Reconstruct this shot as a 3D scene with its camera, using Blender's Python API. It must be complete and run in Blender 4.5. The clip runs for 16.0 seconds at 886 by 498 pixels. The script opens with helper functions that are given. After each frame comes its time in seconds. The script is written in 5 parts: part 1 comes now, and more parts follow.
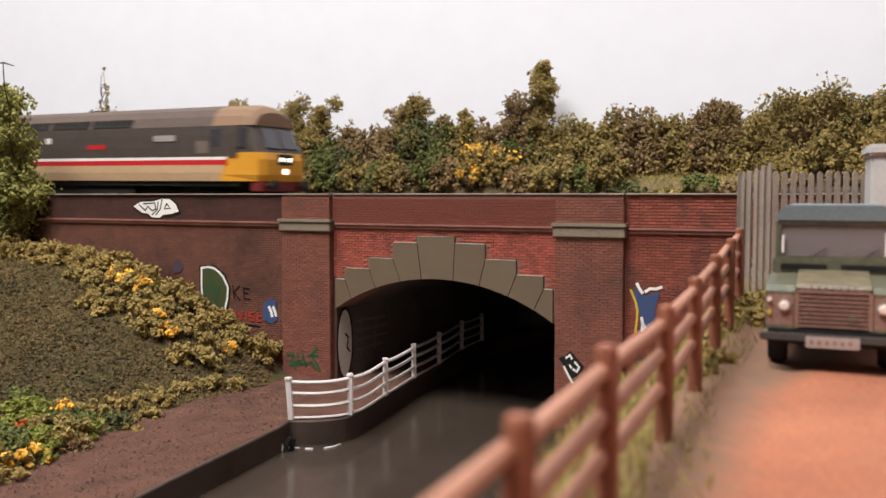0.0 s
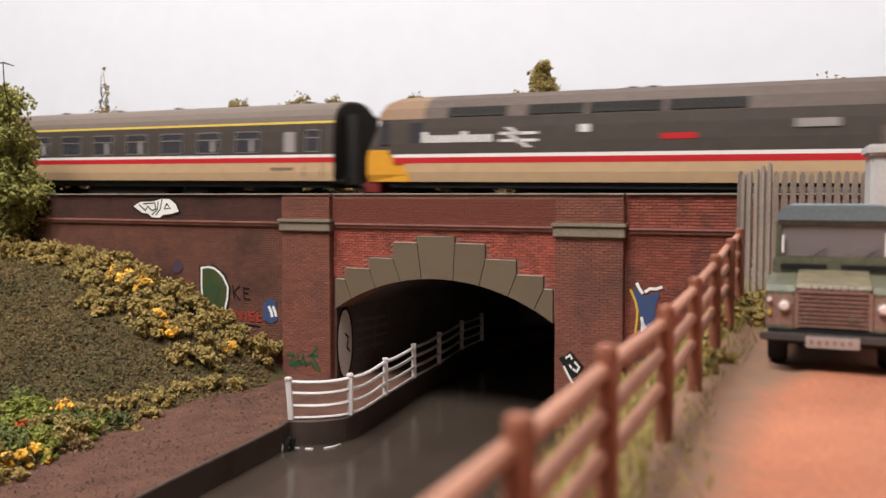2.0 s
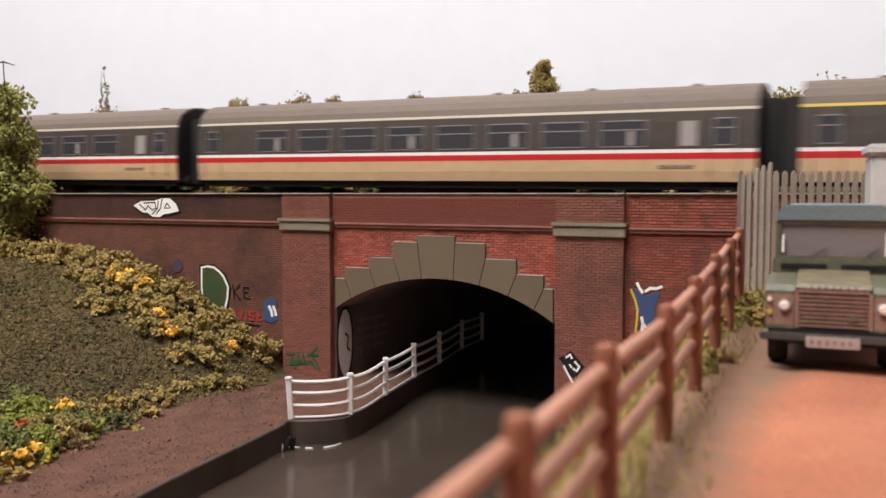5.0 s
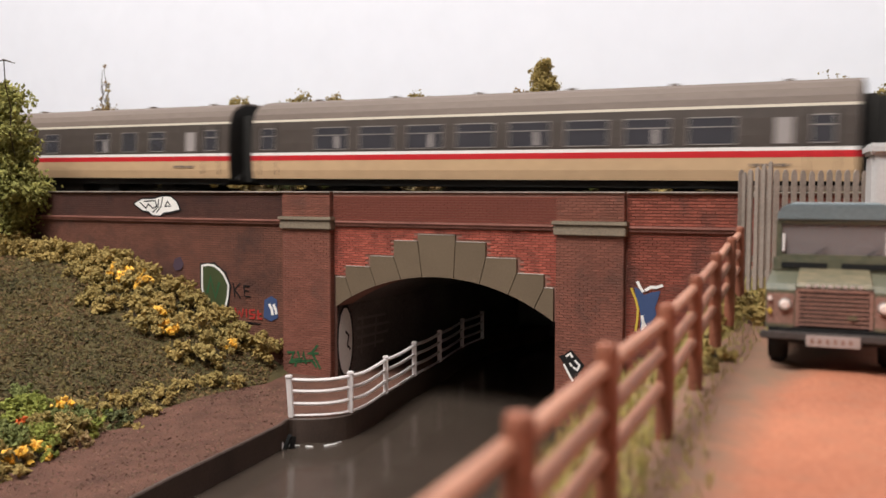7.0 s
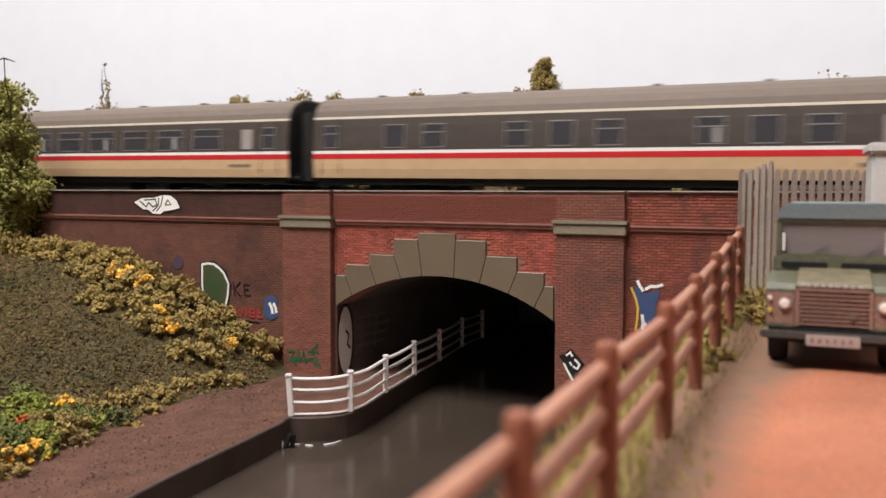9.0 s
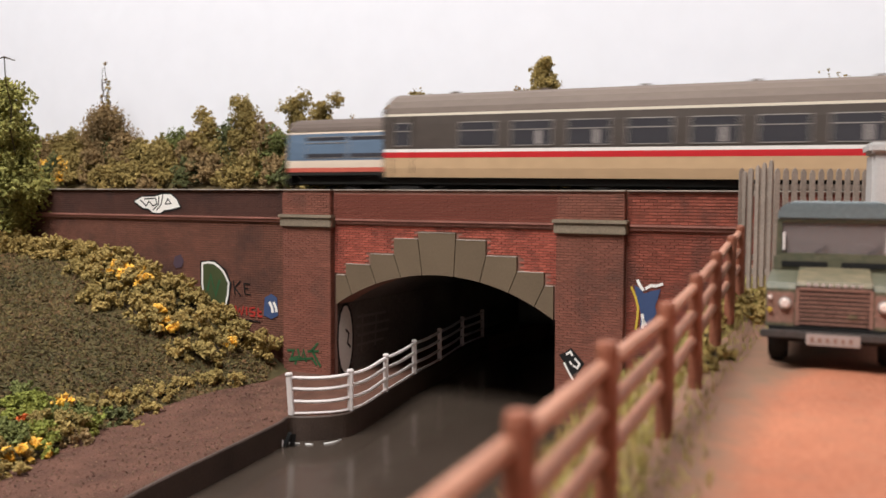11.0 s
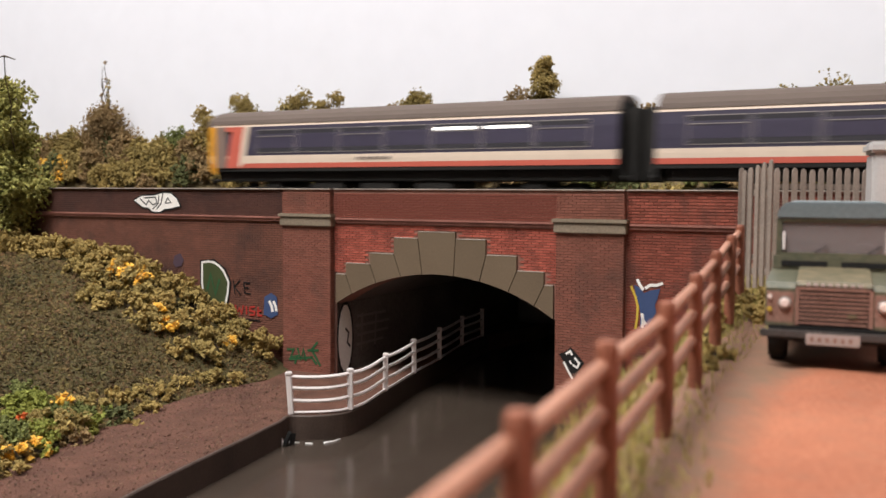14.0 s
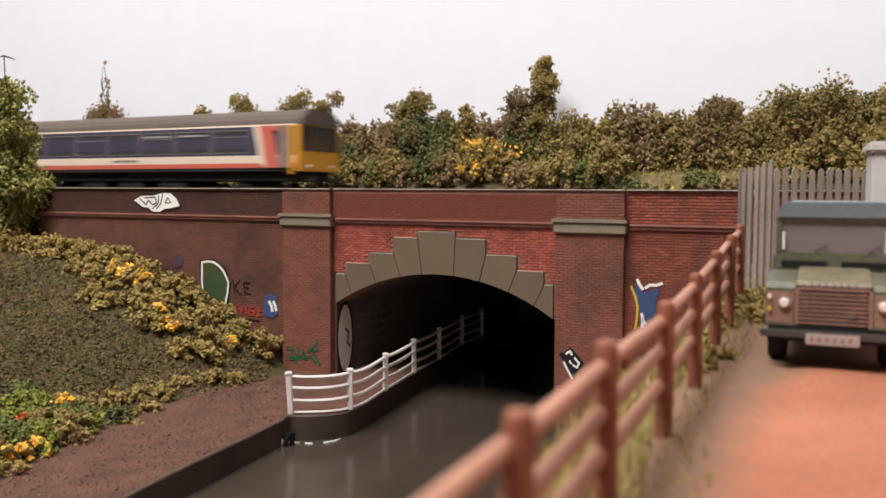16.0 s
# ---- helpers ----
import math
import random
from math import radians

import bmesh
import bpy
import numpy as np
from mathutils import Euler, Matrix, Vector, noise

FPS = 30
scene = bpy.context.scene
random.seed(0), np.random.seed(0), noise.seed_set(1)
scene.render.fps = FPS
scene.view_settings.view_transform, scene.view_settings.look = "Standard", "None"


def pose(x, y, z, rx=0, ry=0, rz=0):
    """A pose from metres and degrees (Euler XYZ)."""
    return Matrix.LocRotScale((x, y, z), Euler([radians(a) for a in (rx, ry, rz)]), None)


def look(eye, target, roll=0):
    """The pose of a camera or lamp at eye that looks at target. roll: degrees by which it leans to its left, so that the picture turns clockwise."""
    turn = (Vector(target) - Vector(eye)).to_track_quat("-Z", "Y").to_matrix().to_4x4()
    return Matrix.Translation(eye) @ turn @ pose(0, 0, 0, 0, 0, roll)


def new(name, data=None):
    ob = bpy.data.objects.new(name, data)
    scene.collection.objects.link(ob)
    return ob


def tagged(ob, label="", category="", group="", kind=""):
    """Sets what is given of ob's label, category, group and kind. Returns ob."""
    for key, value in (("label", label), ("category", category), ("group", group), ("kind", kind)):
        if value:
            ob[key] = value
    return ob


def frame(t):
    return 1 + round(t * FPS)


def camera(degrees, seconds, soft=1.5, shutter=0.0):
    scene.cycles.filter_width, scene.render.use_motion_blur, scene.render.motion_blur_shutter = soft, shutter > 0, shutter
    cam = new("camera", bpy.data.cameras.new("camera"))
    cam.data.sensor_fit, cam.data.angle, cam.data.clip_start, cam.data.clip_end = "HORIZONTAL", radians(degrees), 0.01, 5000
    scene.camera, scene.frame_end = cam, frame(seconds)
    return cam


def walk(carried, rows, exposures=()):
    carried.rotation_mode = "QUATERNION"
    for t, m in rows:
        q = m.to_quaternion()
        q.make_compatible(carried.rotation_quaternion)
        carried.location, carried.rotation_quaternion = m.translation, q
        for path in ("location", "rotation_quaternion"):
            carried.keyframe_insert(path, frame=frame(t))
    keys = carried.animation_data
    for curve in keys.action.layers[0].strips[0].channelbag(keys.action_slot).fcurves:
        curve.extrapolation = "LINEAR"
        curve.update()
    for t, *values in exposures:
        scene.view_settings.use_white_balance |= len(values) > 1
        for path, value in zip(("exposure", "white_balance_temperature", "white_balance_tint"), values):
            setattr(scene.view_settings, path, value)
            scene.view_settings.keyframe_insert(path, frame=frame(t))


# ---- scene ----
cam = camera(52.2, 16.0, 1.6, 0.75)
cam.data.dof.use_dof, cam.data.dof.focus_distance, cam.data.dof.aperture_fstop = True, 0.345, 34.0
EYE = (0.0, 0.0, 0.103)


def aim(pitch, yaw, roll):
    return Matrix.Translation(EYE) @ pose(0, 0, 0, 90 + pitch, 0, yaw) @ pose(0, 0, 0, 0, 0, roll)


walk(cam, [(0, aim(-3.43, 0, 0)), (4, aim(-3.437, 0, 0.01)), (6.5, aim(-3.53, 0.03, 0.08)), (9, aim(-3.616, 0.04, 0.16)),
           (11.5, aim(-3.68, 0.05, 0.21)), (12.5, aim(-3.695, 0.05, 0.23)), (14, aim(-3.717, 0.04, 0.25)), (16, aim(-3.723, 0.03, 0.25))],
     exposures=[(0, 0.0), (16, 0.0)])

# ---- light: a plain room with a ceiling panel over the front of the layout ----
world = bpy.data.worlds.new("world")
scene.world = world
world.use_nodes = True
world.node_tree.nodes["Background"].inputs[0].default_value = (0.93, 0.96, 1.0, 1)
world.node_tree.nodes["Background"].inputs[1].default_value = 0.35


def area(name, eye, target, w, h, power, col):
    d = bpy.data.lights.new(name, "AREA")
    d.shape, d.size, d.size_y, d.energy, d.color = "RECTANGLE", w, h, power, col
    o = new(name, d)
    o.matrix_world = look(eye, target)
    return o


area("ceiling_lamp", (-0.42, -0.09, 1.2), (0.0, 0.34, 0.05), 0.75, 0.55, 28.6, (1.0, 0.972, 0.948))

M = 0.001  # the layout is laid out in millimetres


# ---- materials ----
def mat(name, col, rough=0.8, var=0.25, scale=400.0, bump=0.3, metal=0.0, col2=None, spec=0.3, fine=4.0, rnd=0.0, island=0.0, emit=0.0, dist=0.0004):
    m = bpy.data.materials.new(name)
    m.use_nodes = True
    nt = m.node_tree
    b = nt.nodes["Principled BSDF"]
    tc = nt.nodes.new("ShaderNodeTexCoord")
    n1 = nt.nodes.new("ShaderNodeTexNoise")
    n1.inputs["Scale"].default_value, n1.inputs["Detail"].default_value = scale * 0.15, 4
    n2 = nt.nodes.new("ShaderNodeTexNoise")
    n2.inputs["Scale"].default_value, n2.inputs["Detail"].default_value = scale * fine, 3
    nt.links.new(tc.outputs["Object"], n1.inputs["Vector"])
    nt.links.new(tc.outputs["Object"], n2.inputs["Vector"])
    add = nt.nodes.new("ShaderNodeMath")
    add.operation = "ADD"
    nt.links.new(n1.outputs["Fac"], add.inputs[0])
    nt.links.new(n2.outputs["Fac"], add.inputs[1])
    mr = nt.nodes.new("ShaderNodeMapRange")
    mr.inputs["From Min"].default_value, mr.inputs["From Max"].default_value = 0.7, 1.3
    nt.links.new(add.outputs[0], mr.inputs["Value"])
    mix = nt.nodes.new("ShaderNodeMix")
    mix.data_type = "RGBA"
    c2 = col2 if col2 else tuple(c * (1 - var) for c in col)
    mix.inputs["A"].default_value = (*c2, 1)
    mix.inputs["B"].default_value = (*[min(1, c * (1 + var * (0 if col2 else 1))) for c in col], 1)
    nt.links.new(mr.outputs["Result"], mix.inputs["Factor"])
    out = mix.outputs["Result"]
    if rnd or island:
        src = nt.nodes.new("ShaderNodeObjectInfo").outputs["Random"] if rnd else nt.nodes.new("ShaderNodeNewGeometry").outputs["Random Per Island"]
        r2 = nt.nodes.new("ShaderNodeMapRange")
        k = rnd or island
        r2.inputs["To Min"].default_value, r2.inputs["To Max"].default_value = 1 - k, 1 + k
        nt.links.new(src, r2.inputs["Value"])
        hs = nt.nodes.new("ShaderNodeHueSaturation")
        if island > 0.3:
            wob = nt.nodes.new("ShaderNodeMapRange")
            fold = nt.nodes.new("ShaderNodeMath")
            fold.operation, fold.inputs[1].default_value = "PINGPONG", 0.137
            nt.links.new(src, fold.inputs[0])
            wob.inputs["From Max"].default_value = 0.137
            wob.inputs["To Min"].default_value, wob.inputs["To Max"].default_value = 0.472, 0.522
            nt.links.new(fold.outputs[0], wob.inputs["Value"])
            nt.links.new(wob.outputs["Result"], hs.inputs["Hue"])
        nt.links.new(r2.outputs["Result"], hs.inputs["Value"])
        nt.links.new(out, hs.inputs["Color"])
        out = hs.outputs["Color"]
    nt.links.new(out, b.inputs["Base Color"])
    b.inputs["Roughness"].default_value, b.inputs["Metallic"].default_value = rough, metal
    b.inputs["Specular IOR Level"].default_value = spec
    if emit:
        b.inputs["Emission Color"].default_value, b.inputs["Emission Strength"].default_value = (*col, 1), emit
    if bump:
        bp = nt.nodes.new("ShaderNodeBump")
        bp.inputs["Strength"].default_value, bp.inputs["Distance"].default_value = bump, dist
        nt.links.new(n2.outputs["Fac"], bp.inputs["Height"])
        nt.links.new(bp.outputs["Normal"], b.inputs["Normal"])
    return m


# ---- mesh helpers, all in millimetres ----
def box(bm, x0, x1, y0, y1, z0, z1, bev=0.0, m=None):
    vs = [bm.verts.new((x, y, z)) for x in (x0, x1) for y in (y0, y1) for z in (z0, z1)]
    if m is not None:
        for v in vs:
            v.co = m @ v.co
    fs = [bm.faces.new([vs[i] for i in q]) for q in ((0, 1, 3, 2), (4, 6, 7, 5), (0, 4, 5, 1), (2, 3, 7, 6), (0, 2, 6, 4), (1, 5, 7, 3))]
    if bev:
        es = list({e for f in fs for e in f.edges})
        bmesh.ops.bevel(bm, geom=es, offset=bev, segments=2, affect="EDGES")
    return vs


def cyl(bm, p0, p1, r0, r1=None, n=10, caps=True):
    p0, p1 = Vector(p0), Vector(p1)
    r1 = r0 if r1 is None else r1
    q = (p1 - p0).to_track_quat("Z", "Y")
    a = [bm.verts.new(p0 + q @ Vector((r0 * math.cos(t), r0 * math.sin(t), 0))) for t in [2 * math.pi * i / n for i in range(n)]]
    b = [bm.verts.new(p1 + q @ Vector((r1 * math.cos(t), r1 * math.sin(t), 0))) for t in [2 * math.pi * i / n for i in range(n)]]
    for i in range(n):
        bm.faces.new((a[i], a[(i + 1) % n], b[(i + 1) % n], b[i]))
    if caps:
        bm.faces.new(a[::-1]), bm.faces.new(b)


def prism(bm, pts, d0, d1, axis="y"):
    """A closed outline pts (a, b) pushed from d0 to d1 along an axis: y (outline in x, z), x (outline in y, z) or z (outline in x, y)."""
    def at(p, d):
        return {"y": (p[0], d, p[1]), "x": (d, p[0], p[1]), "z": (p[0], p[1], d)}[axis]
    a = [bm.verts.new(at(p, d0)) for p in pts]
    b = [bm.verts.new(at(p, d1)) for p in pts]
    n = len(pts)
    for i in range(n):
        bm.faces.new((a[i], a[(i + 1) % n], b[(i + 1) % n], b[i]))
    bm.faces.new(a[::-1]), bm.faces.new(b)


def mesh_of(name, bm, material, smooth=False):
    bmesh.ops.recalc_face_normals(bm, faces=bm.faces)
    bmesh.ops.scale(bm, vec=(M, M, M), verts=bm.verts)
    me = bpy.data.meshes.new(name)
    bm.to_mesh(me)
    bm.free()
    for mm in (material if isinstance(material, (list, tuple)) else [material]):
        me.materials.append(mm)
    if smooth:
        me.shade_smooth()
    return me


def part(name, bm, material, parent, label="", smooth=False):
    o = new(name, mesh_of(name, bm, material, smooth))
    o.parent = parent
    return tagged(o, label) if label else o


def thing(name, bm, material, label, category, group="", kind="", smooth=False):
    return tagged(new(name, mesh_of(name, bm, material, smooth)), label, category, group, kind)


def empty(name, label, category, at=None, group="", kind=""):
    o = tagged(new(name), label, category, group, kind)
    if at is not None:
        o.matrix_world = at
    return o


def mm(x, y, z, rz=0.0):
    return pose(x * M, y * M, z * M, 0, 0, rz)


B = bmesh.new
SLOPE = 0.52
WALL_TURN = -math.degrees(math.atan(SLOPE))
WALL = mm(0, 342, 0, WALL_TURN)  # the bridge's own space: x along the face, y back, z up
WALL_Z = 104.0
RAIL_Z = 93.0
TOW_Z, WATER_Z, DIRT_Z = 28.0, 20.0, 73.0
# ---- materials of the layout ----
def soot(name, red, brown, black, amount, island=0.22):
    """Painted model brick: two brick colours in patches, with soot in blotches."""
    m = mat(name, red, 0.85, 0.3, 900, 0.35, col2=brown, island=island, fine=2.0)
    nt = m.node_tree
    b = nt.nodes["Principled BSDF"]
    src = b.inputs["Base Color"].links[0].from_socket
    tc = nt.nodes.new("ShaderNodeTexCoord")
    n = nt.nodes.new("ShaderNodeTexNoise")
    n.inputs["Scale"].default_value, n.inputs["Detail"].default_value, n.inputs["Roughness"].default_value = 38.0, 6, 0.65
    nt.links.new(tc.outputs["Object"], n.inputs["Vector"])
    mr = nt.nodes.new("ShaderNodeMapRange")
    mr.inputs["From Min"].default_value, mr.inputs["From Max"].default_value = 0.62 - amount * 0.3, 0.75 - amount * 0.2
    nt.links.new(n.outputs["Fac"], mr.inputs["Value"])
    mx = nt.nodes.new("ShaderNodeMix")
    mx.data_type = "RGBA"
    nt.links.new(mr.outputs["Result"], mx.inputs["Factor"])
    nt.links.new(src, mx.inputs["A"])
    mx.inputs["B"].default_value = (*black, 1)
    nt.links.new(mx.outputs["Result"], b.inputs["Base Color"])
    return m


m_board = mat("baseboard", (0.10, 0.07, 0.045), 0.95, 0.3, 300)
m_sky = mat("painted_backdrop", (0.825, 0.83, 0.885), 0.9, 0.02, 12, 0.0)
m_room = mat("plain_wall_paint", (0.75, 0.73, 0.70), 0.9, 0.03, 20, 0.02)
m_brick = soot("red_brick", (0.50, 0.125, 0.085), (0.30, 0.078, 0.054), (0.07, 0.035, 0.03), 0.35)
m_brick_pier = soot("weathered_brick", (0.29, 0.108, 0.075), (0.215, 0.085, 0.06), (0.12, 0.062, 0.048), 0.3, 0.14)
m_brick_dark = soot("sooty_brick", (0.115, 0.05, 0.038), (0.08, 0.038, 0.03), (0.05, 0.028, 0.024), 0.4, 0.1)
m_brick_side = soot("brown_brick", (0.225, 0.092, 0.062), (0.15, 0.066, 0.046), (0.085, 0.045, 0.036), 0.4, 0.1)
m_brick_wing = soot("dull_red_brick", (0.33, 0.09, 0.06), (0.22, 0.066, 0.045), (0.08, 0.045, 0.038), 0.35)
m_mortar = mat("mortar", (0.29, 0.145, 0.11), 0.95, 0.25, 500, 0.2)
m_mortar_dark = mat("sooty_mortar", (0.12, 0.056, 0.042), 0.95, 0.25, 500, 0.2)
m_stone = mat("olive_stone", (0.155, 0.112, 0.072), 0.85, 0.08, 300, 0.08, rnd=0.06)
m_cap = mat("cap_stone", (0.25, 0.20, 0.145), 0.85, 0.2, 400, 0.25)
m_coping = mat("pale_coping", (0.42, 0.36, 0.31), 0.8, 0.35, 500, 0.3)
m_string = mat("string_brick", (0.30, 0.13, 0.10), 0.8, 0.3, 600, 0.3)
m_tunnel = mat("blackened_lining", (0.15, 0.13, 0.12), 0.95, 0.3, 300, 0.3)
m_tow = mat("towpath_grit", (0.112, 0.052, 0.035), 0.95, 0.4, 700, 0.9, fine=5.0)
m_edge = mat("dark_concrete", (0.06, 0.04, 0.031), 0.55, 0.3, 500, 0.3)
m_dirt = mat("orange_dirt", (0.45, 0.172, 0.095), 0.95, 0.2, 260, 0.5, col2=(0.29, 0.10, 0.054), fine=6.0)
m_verge = mat("verge_soil", (0.22, 0.15, 0.09), 0.95, 0.35, 500, 0.6, col2=(0.14, 0.12, 0.045), fine=4.0)
m_turf = mat("static_grass", (0.12, 0.088, 0.036), 0.95, 0.45, 700, 1.0, col2=(0.055, 0.05, 0.02), fine=3.0, dist=0.0008)
m_ballast = mat("ballast", (0.16, 0.13, 0.11), 0.95, 0.4, 1500, 0.8)
m_rail_steel = mat("rusty_rail", (0.14, 0.08, 0.05), 0.6, 0.3, 900, 0.2, metal=0.5)
m_sleeper = mat("sleeper", (0.05, 0.04, 0.035), 0.9, 0.3, 700, 0.2)
m_white = mat("white_paint", (0.80, 0.74, 0.72), 0.55, 0.08, 700, 0.25)
m_timber = mat("brown_plastic_timber", (0.52, 0.255, 0.165), 0.5, 0.3, 500, 0.35, col2=(0.31, 0.13, 0.08))
m_grey_pale = mat("weathered_grey_fence", (0.29, 0.235, 0.195), 0.8, 0.2, 500, 0.3, rnd=0.12)
m_grey_box = mat("grey_paint", (0.55, 0.54, 0.53), 0.6, 0.08, 400, 0.15)
m_leaf = mat("olive_foliage", (0.41, 0.295, 0.10), 0.9, 0.3, 260, 0.4, col2=(0.18, 0.14, 0.047), island=0.24)
m_leaf_green = mat("green_foliage", (0.19, 0.20, 0.06), 0.9, 0.3, 260, 0.4, col2=(0.10, 0.115, 0.035), island=0.24)
m_leaf_tan = mat("tan_foliage", (0.42, 0.295, 0.10), 0.9, 0.3, 260, 0.4, col2=(0.22, 0.16, 0.05), island=0.24)
m_leaf_fresh = mat("fresh_foliage", (0.33, 0.33, 0.07), 0.9, 0.3, 260, 0.4, col2=(0.13, 0.16, 0.03), island=0.24)
m_leaf_brown = mat("brown_foliage", (0.34, 0.225, 0.10), 0.9, 0.3, 260, 0.4, col2=(0.18, 0.12, 0.057), island=0.24)
m_leaf_deep = mat("deep_green_foliage", (0.14, 0.145, 0.055), 0.9, 0.3, 260, 0.4, col2=(0.075, 0.085, 0.034), island=0.24)
m_leaf_canopy = mat("leafy_green_canopy", (0.38, 0.34, 0.10), 0.9, 0.3, 260, 0.4, col2=(0.16, 0.17, 0.045), island=0.3)
m_flower = mat("yellow_flowers", (0.90, 0.46, 0.03), 0.8, 0.2, 260, 0.3, col2=(0.80, 0.50, 0.12), island=0.3)
m_flower_red = mat("red_flowers", (0.6, 0.12, 0.03), 0.8, 0.2, 260, 0.3, island=0.3)
m_reed = mat("dry_reed", (0.42, 0.30, 0.11), 0.85, 0.3, 500, 0.2, island=0.35)
m_twig = mat("brown_twig", (0.07, 0.05, 0.03), 0.9, 0.3, 500, 0.3)
m_black = mat("black_paint", (0.012, 0.012, 0.012), 0.6, 0.3, 500, 0.2)


def water_material():
    m = bpy.data.materials.new("varnished_canal_water")
    m.use_nodes = True
    nt = m.node_tree
    b = nt.nodes["Principled BSDF"]
    b.inputs["Roughness"].default_value = 0.17
    b.inputs["Specular IOR Level"].default_value = 0.5
    tc = nt.nodes.new("ShaderNodeTexCoord")
    n = nt.nodes.new("ShaderNodeTexNoise")
    n.inputs["Scale"].default_value, n.inputs["Detail"].default_value = 30.0, 4
    nt.links.new(tc.outputs["Object"], n.inputs["Vector"])
    mx = nt.nodes.new("ShaderNodeMix")
    mx.data_type = "RGBA"
    mx.inputs["A"].default_value, mx.inputs["B"].default_value = (0.034, 0.025, 0.019, 1), (0.066, 0.050, 0.039, 1)
    nt.links.new(n.outputs["Fac"], mx.inputs["Factor"])
    nt.links.new(mx.outputs["Result"], b.inputs["Base Color"])
    bp = nt.nodes.new("ShaderNodeBump")
    bp.inputs["Strength"].default_value, bp.inputs["Distance"].default_value = 0.12, 0.0008
    n2 = nt.nodes.new("ShaderNodeTexNoise")
    n2.inputs["Scale"].default_value, n2.inputs["Detail"].default_value = 90.0, 3
    nt.links.new(tc.outputs["Object"], n2.inputs["Vector"])
    nt.links.new(n2.outputs["Fac"], bp.inputs["Height"])
    nt.links.new(bp.outputs["Normal"], b.inputs["Normal"])
    return m


def glass_material(name, col, alpha=0.35):
    """A thin pane: a mix of clear and glossy tinted glass."""
    m = bpy.data.materials.new(name)
    m.use_nodes = True
    b = m.node_tree.nodes["Principled BSDF"]
    b.inputs["Base Color"].default_value = (*col, 1)
    b.inputs["Roughness"].default_value, b.inputs["Specular IOR Level"].default_value = 0.08, 0.6
    b.inputs["Alpha"].default_value = alpha
    return m


m_water = water_material()
m_pane = glass_material("tinted_pane", (0.05, 0.048, 0.055), 0.92)
m_screen = glass_material("windscreen_glass", (0.34, 0.28, 0.275), 0.5)

# ---- room and base ----
R0, R1, RB, RF, RC = -2700, 2700, 215, -1900, 1500
bm = B(); box(bm, R0, R1, RF, RB, -8, 0)
o = thing("ground", bm, m_board, "brown painted baseboard under the model layout", "baseboard", kind="structure"); o.matrix_world = WALL
bm = B(); box(bm, R0, R1, RB - 8, RB, 0, RC)
o = thing("backdrop", bm, m_sky, "plain pale grey-white painted sky backdrop board", "backdrop", kind="structure"); o.matrix_world = WALL
for nm, q in (("wall_west", (R0 - 20, R0, RF, RB, 0, RC)), ("wall_east", (R1, R1 + 20, RF, RB, 0, RC)), ("wall_south", (R0, R1, RF - 20, RF, 0, RC)), ("ceiling", (R0, R1, RF, RB, RC, RC + 20))):
    bm = B(); box(bm, *q)
    o = thing(nm, bm, m_room, "plain pale painted room surface", nm.split("_")[0], kind="structure"); o.matrix_world = WALL

# ---- canal, towpath, embankment, lane ----
bm = B(); prism(bm, [(-160, -60), (60, -60), (150, 400), (110, 520), (-60, 520), (-160, 300)], WATER_Z - 6, WATER_Z, "z")
thing("water", bm, m_water, "still dark brown glossy canal water", "water", kind="structure")
TOE = [(-150, 60), (-128, 180), (-116, 233), (-108, 272), (-101, 299), (-92, 322), (-82, 338), (-69, 352), (-60, 390)]
EDGE = [(-130, 60), (-95, 150), (-76.4, 220), (-60, 268), (-53, 288)]
bm = B()
prism(bm, EDGE + [(-51, 297.4), (-44, 297.2), (-37, 299.4), (-31.6, 305), (-25, 324), (-18.4, 346), (-12, 367), (-1, 397), (11, 436), (22, 462), (60, 510), (-20, 520), (-90, 420), (-200, 420), (-300, 330), (-300, 60)], 0.5, TOW_Z, "z")
thing("towpath", bm, m_tow, "brown gritty canal towpath", "path", kind="structure")


def toe_dist(x, y):
    best, side = 1e9, 0
    for (ax, ay), (bx, by) in zip(TOE, TOE[1:]):
        dx, dy = bx - ax, by - ay
        k = max(0, min(1, ((x - ax) * dx + (y - ay) * dy) / (dx * dx + dy * dy)))
        d = math.hypot(x - ax - k * dx, y - ay - k * dy)
        if d < best:
            best, side = d, dx * (y - ay) - dy * (x - ax)
    return best if side > 0 else -best


def bank_z(x, y):
    d = toe_dist(x, y)
    if d < 0:
        return TOW_Z + d * 0.6
    away = max(0.0, min(1.0, (-wall_v(x, y) - 18) / 34))
    return TOW_Z + 46 * (1 - math.exp(-(d / 55) ** 1.25)) * (1 - 0.27 * away) + 1.6 * noise.noise((x / 14, y / 14, 0)) * min(1, d / 10) + 0.5 * noise.noise((x / 3, y / 3, 4))


def sheet(bm, x0, x1, y0, y1, step, zf, keep):
    nx, ny = int((x1 - x0) / step) + 1, int((y1 - y0) / step) + 1
    g = {}
    for i in range(nx):
        for j in range(ny):
            x, y = x0 + i * step, y0 + j * step
            if keep(x, y):
                g[i, j] = bm.verts.new((x, y, zf(x, y)))
    for i in range(nx - 1):
        for j in range(ny - 1):
            q = [g.get(k) for k in ((i, j), (i + 1, j), (i + 1, j + 1), (i, j + 1))]
            if all(q):
                bm.faces.new(q)


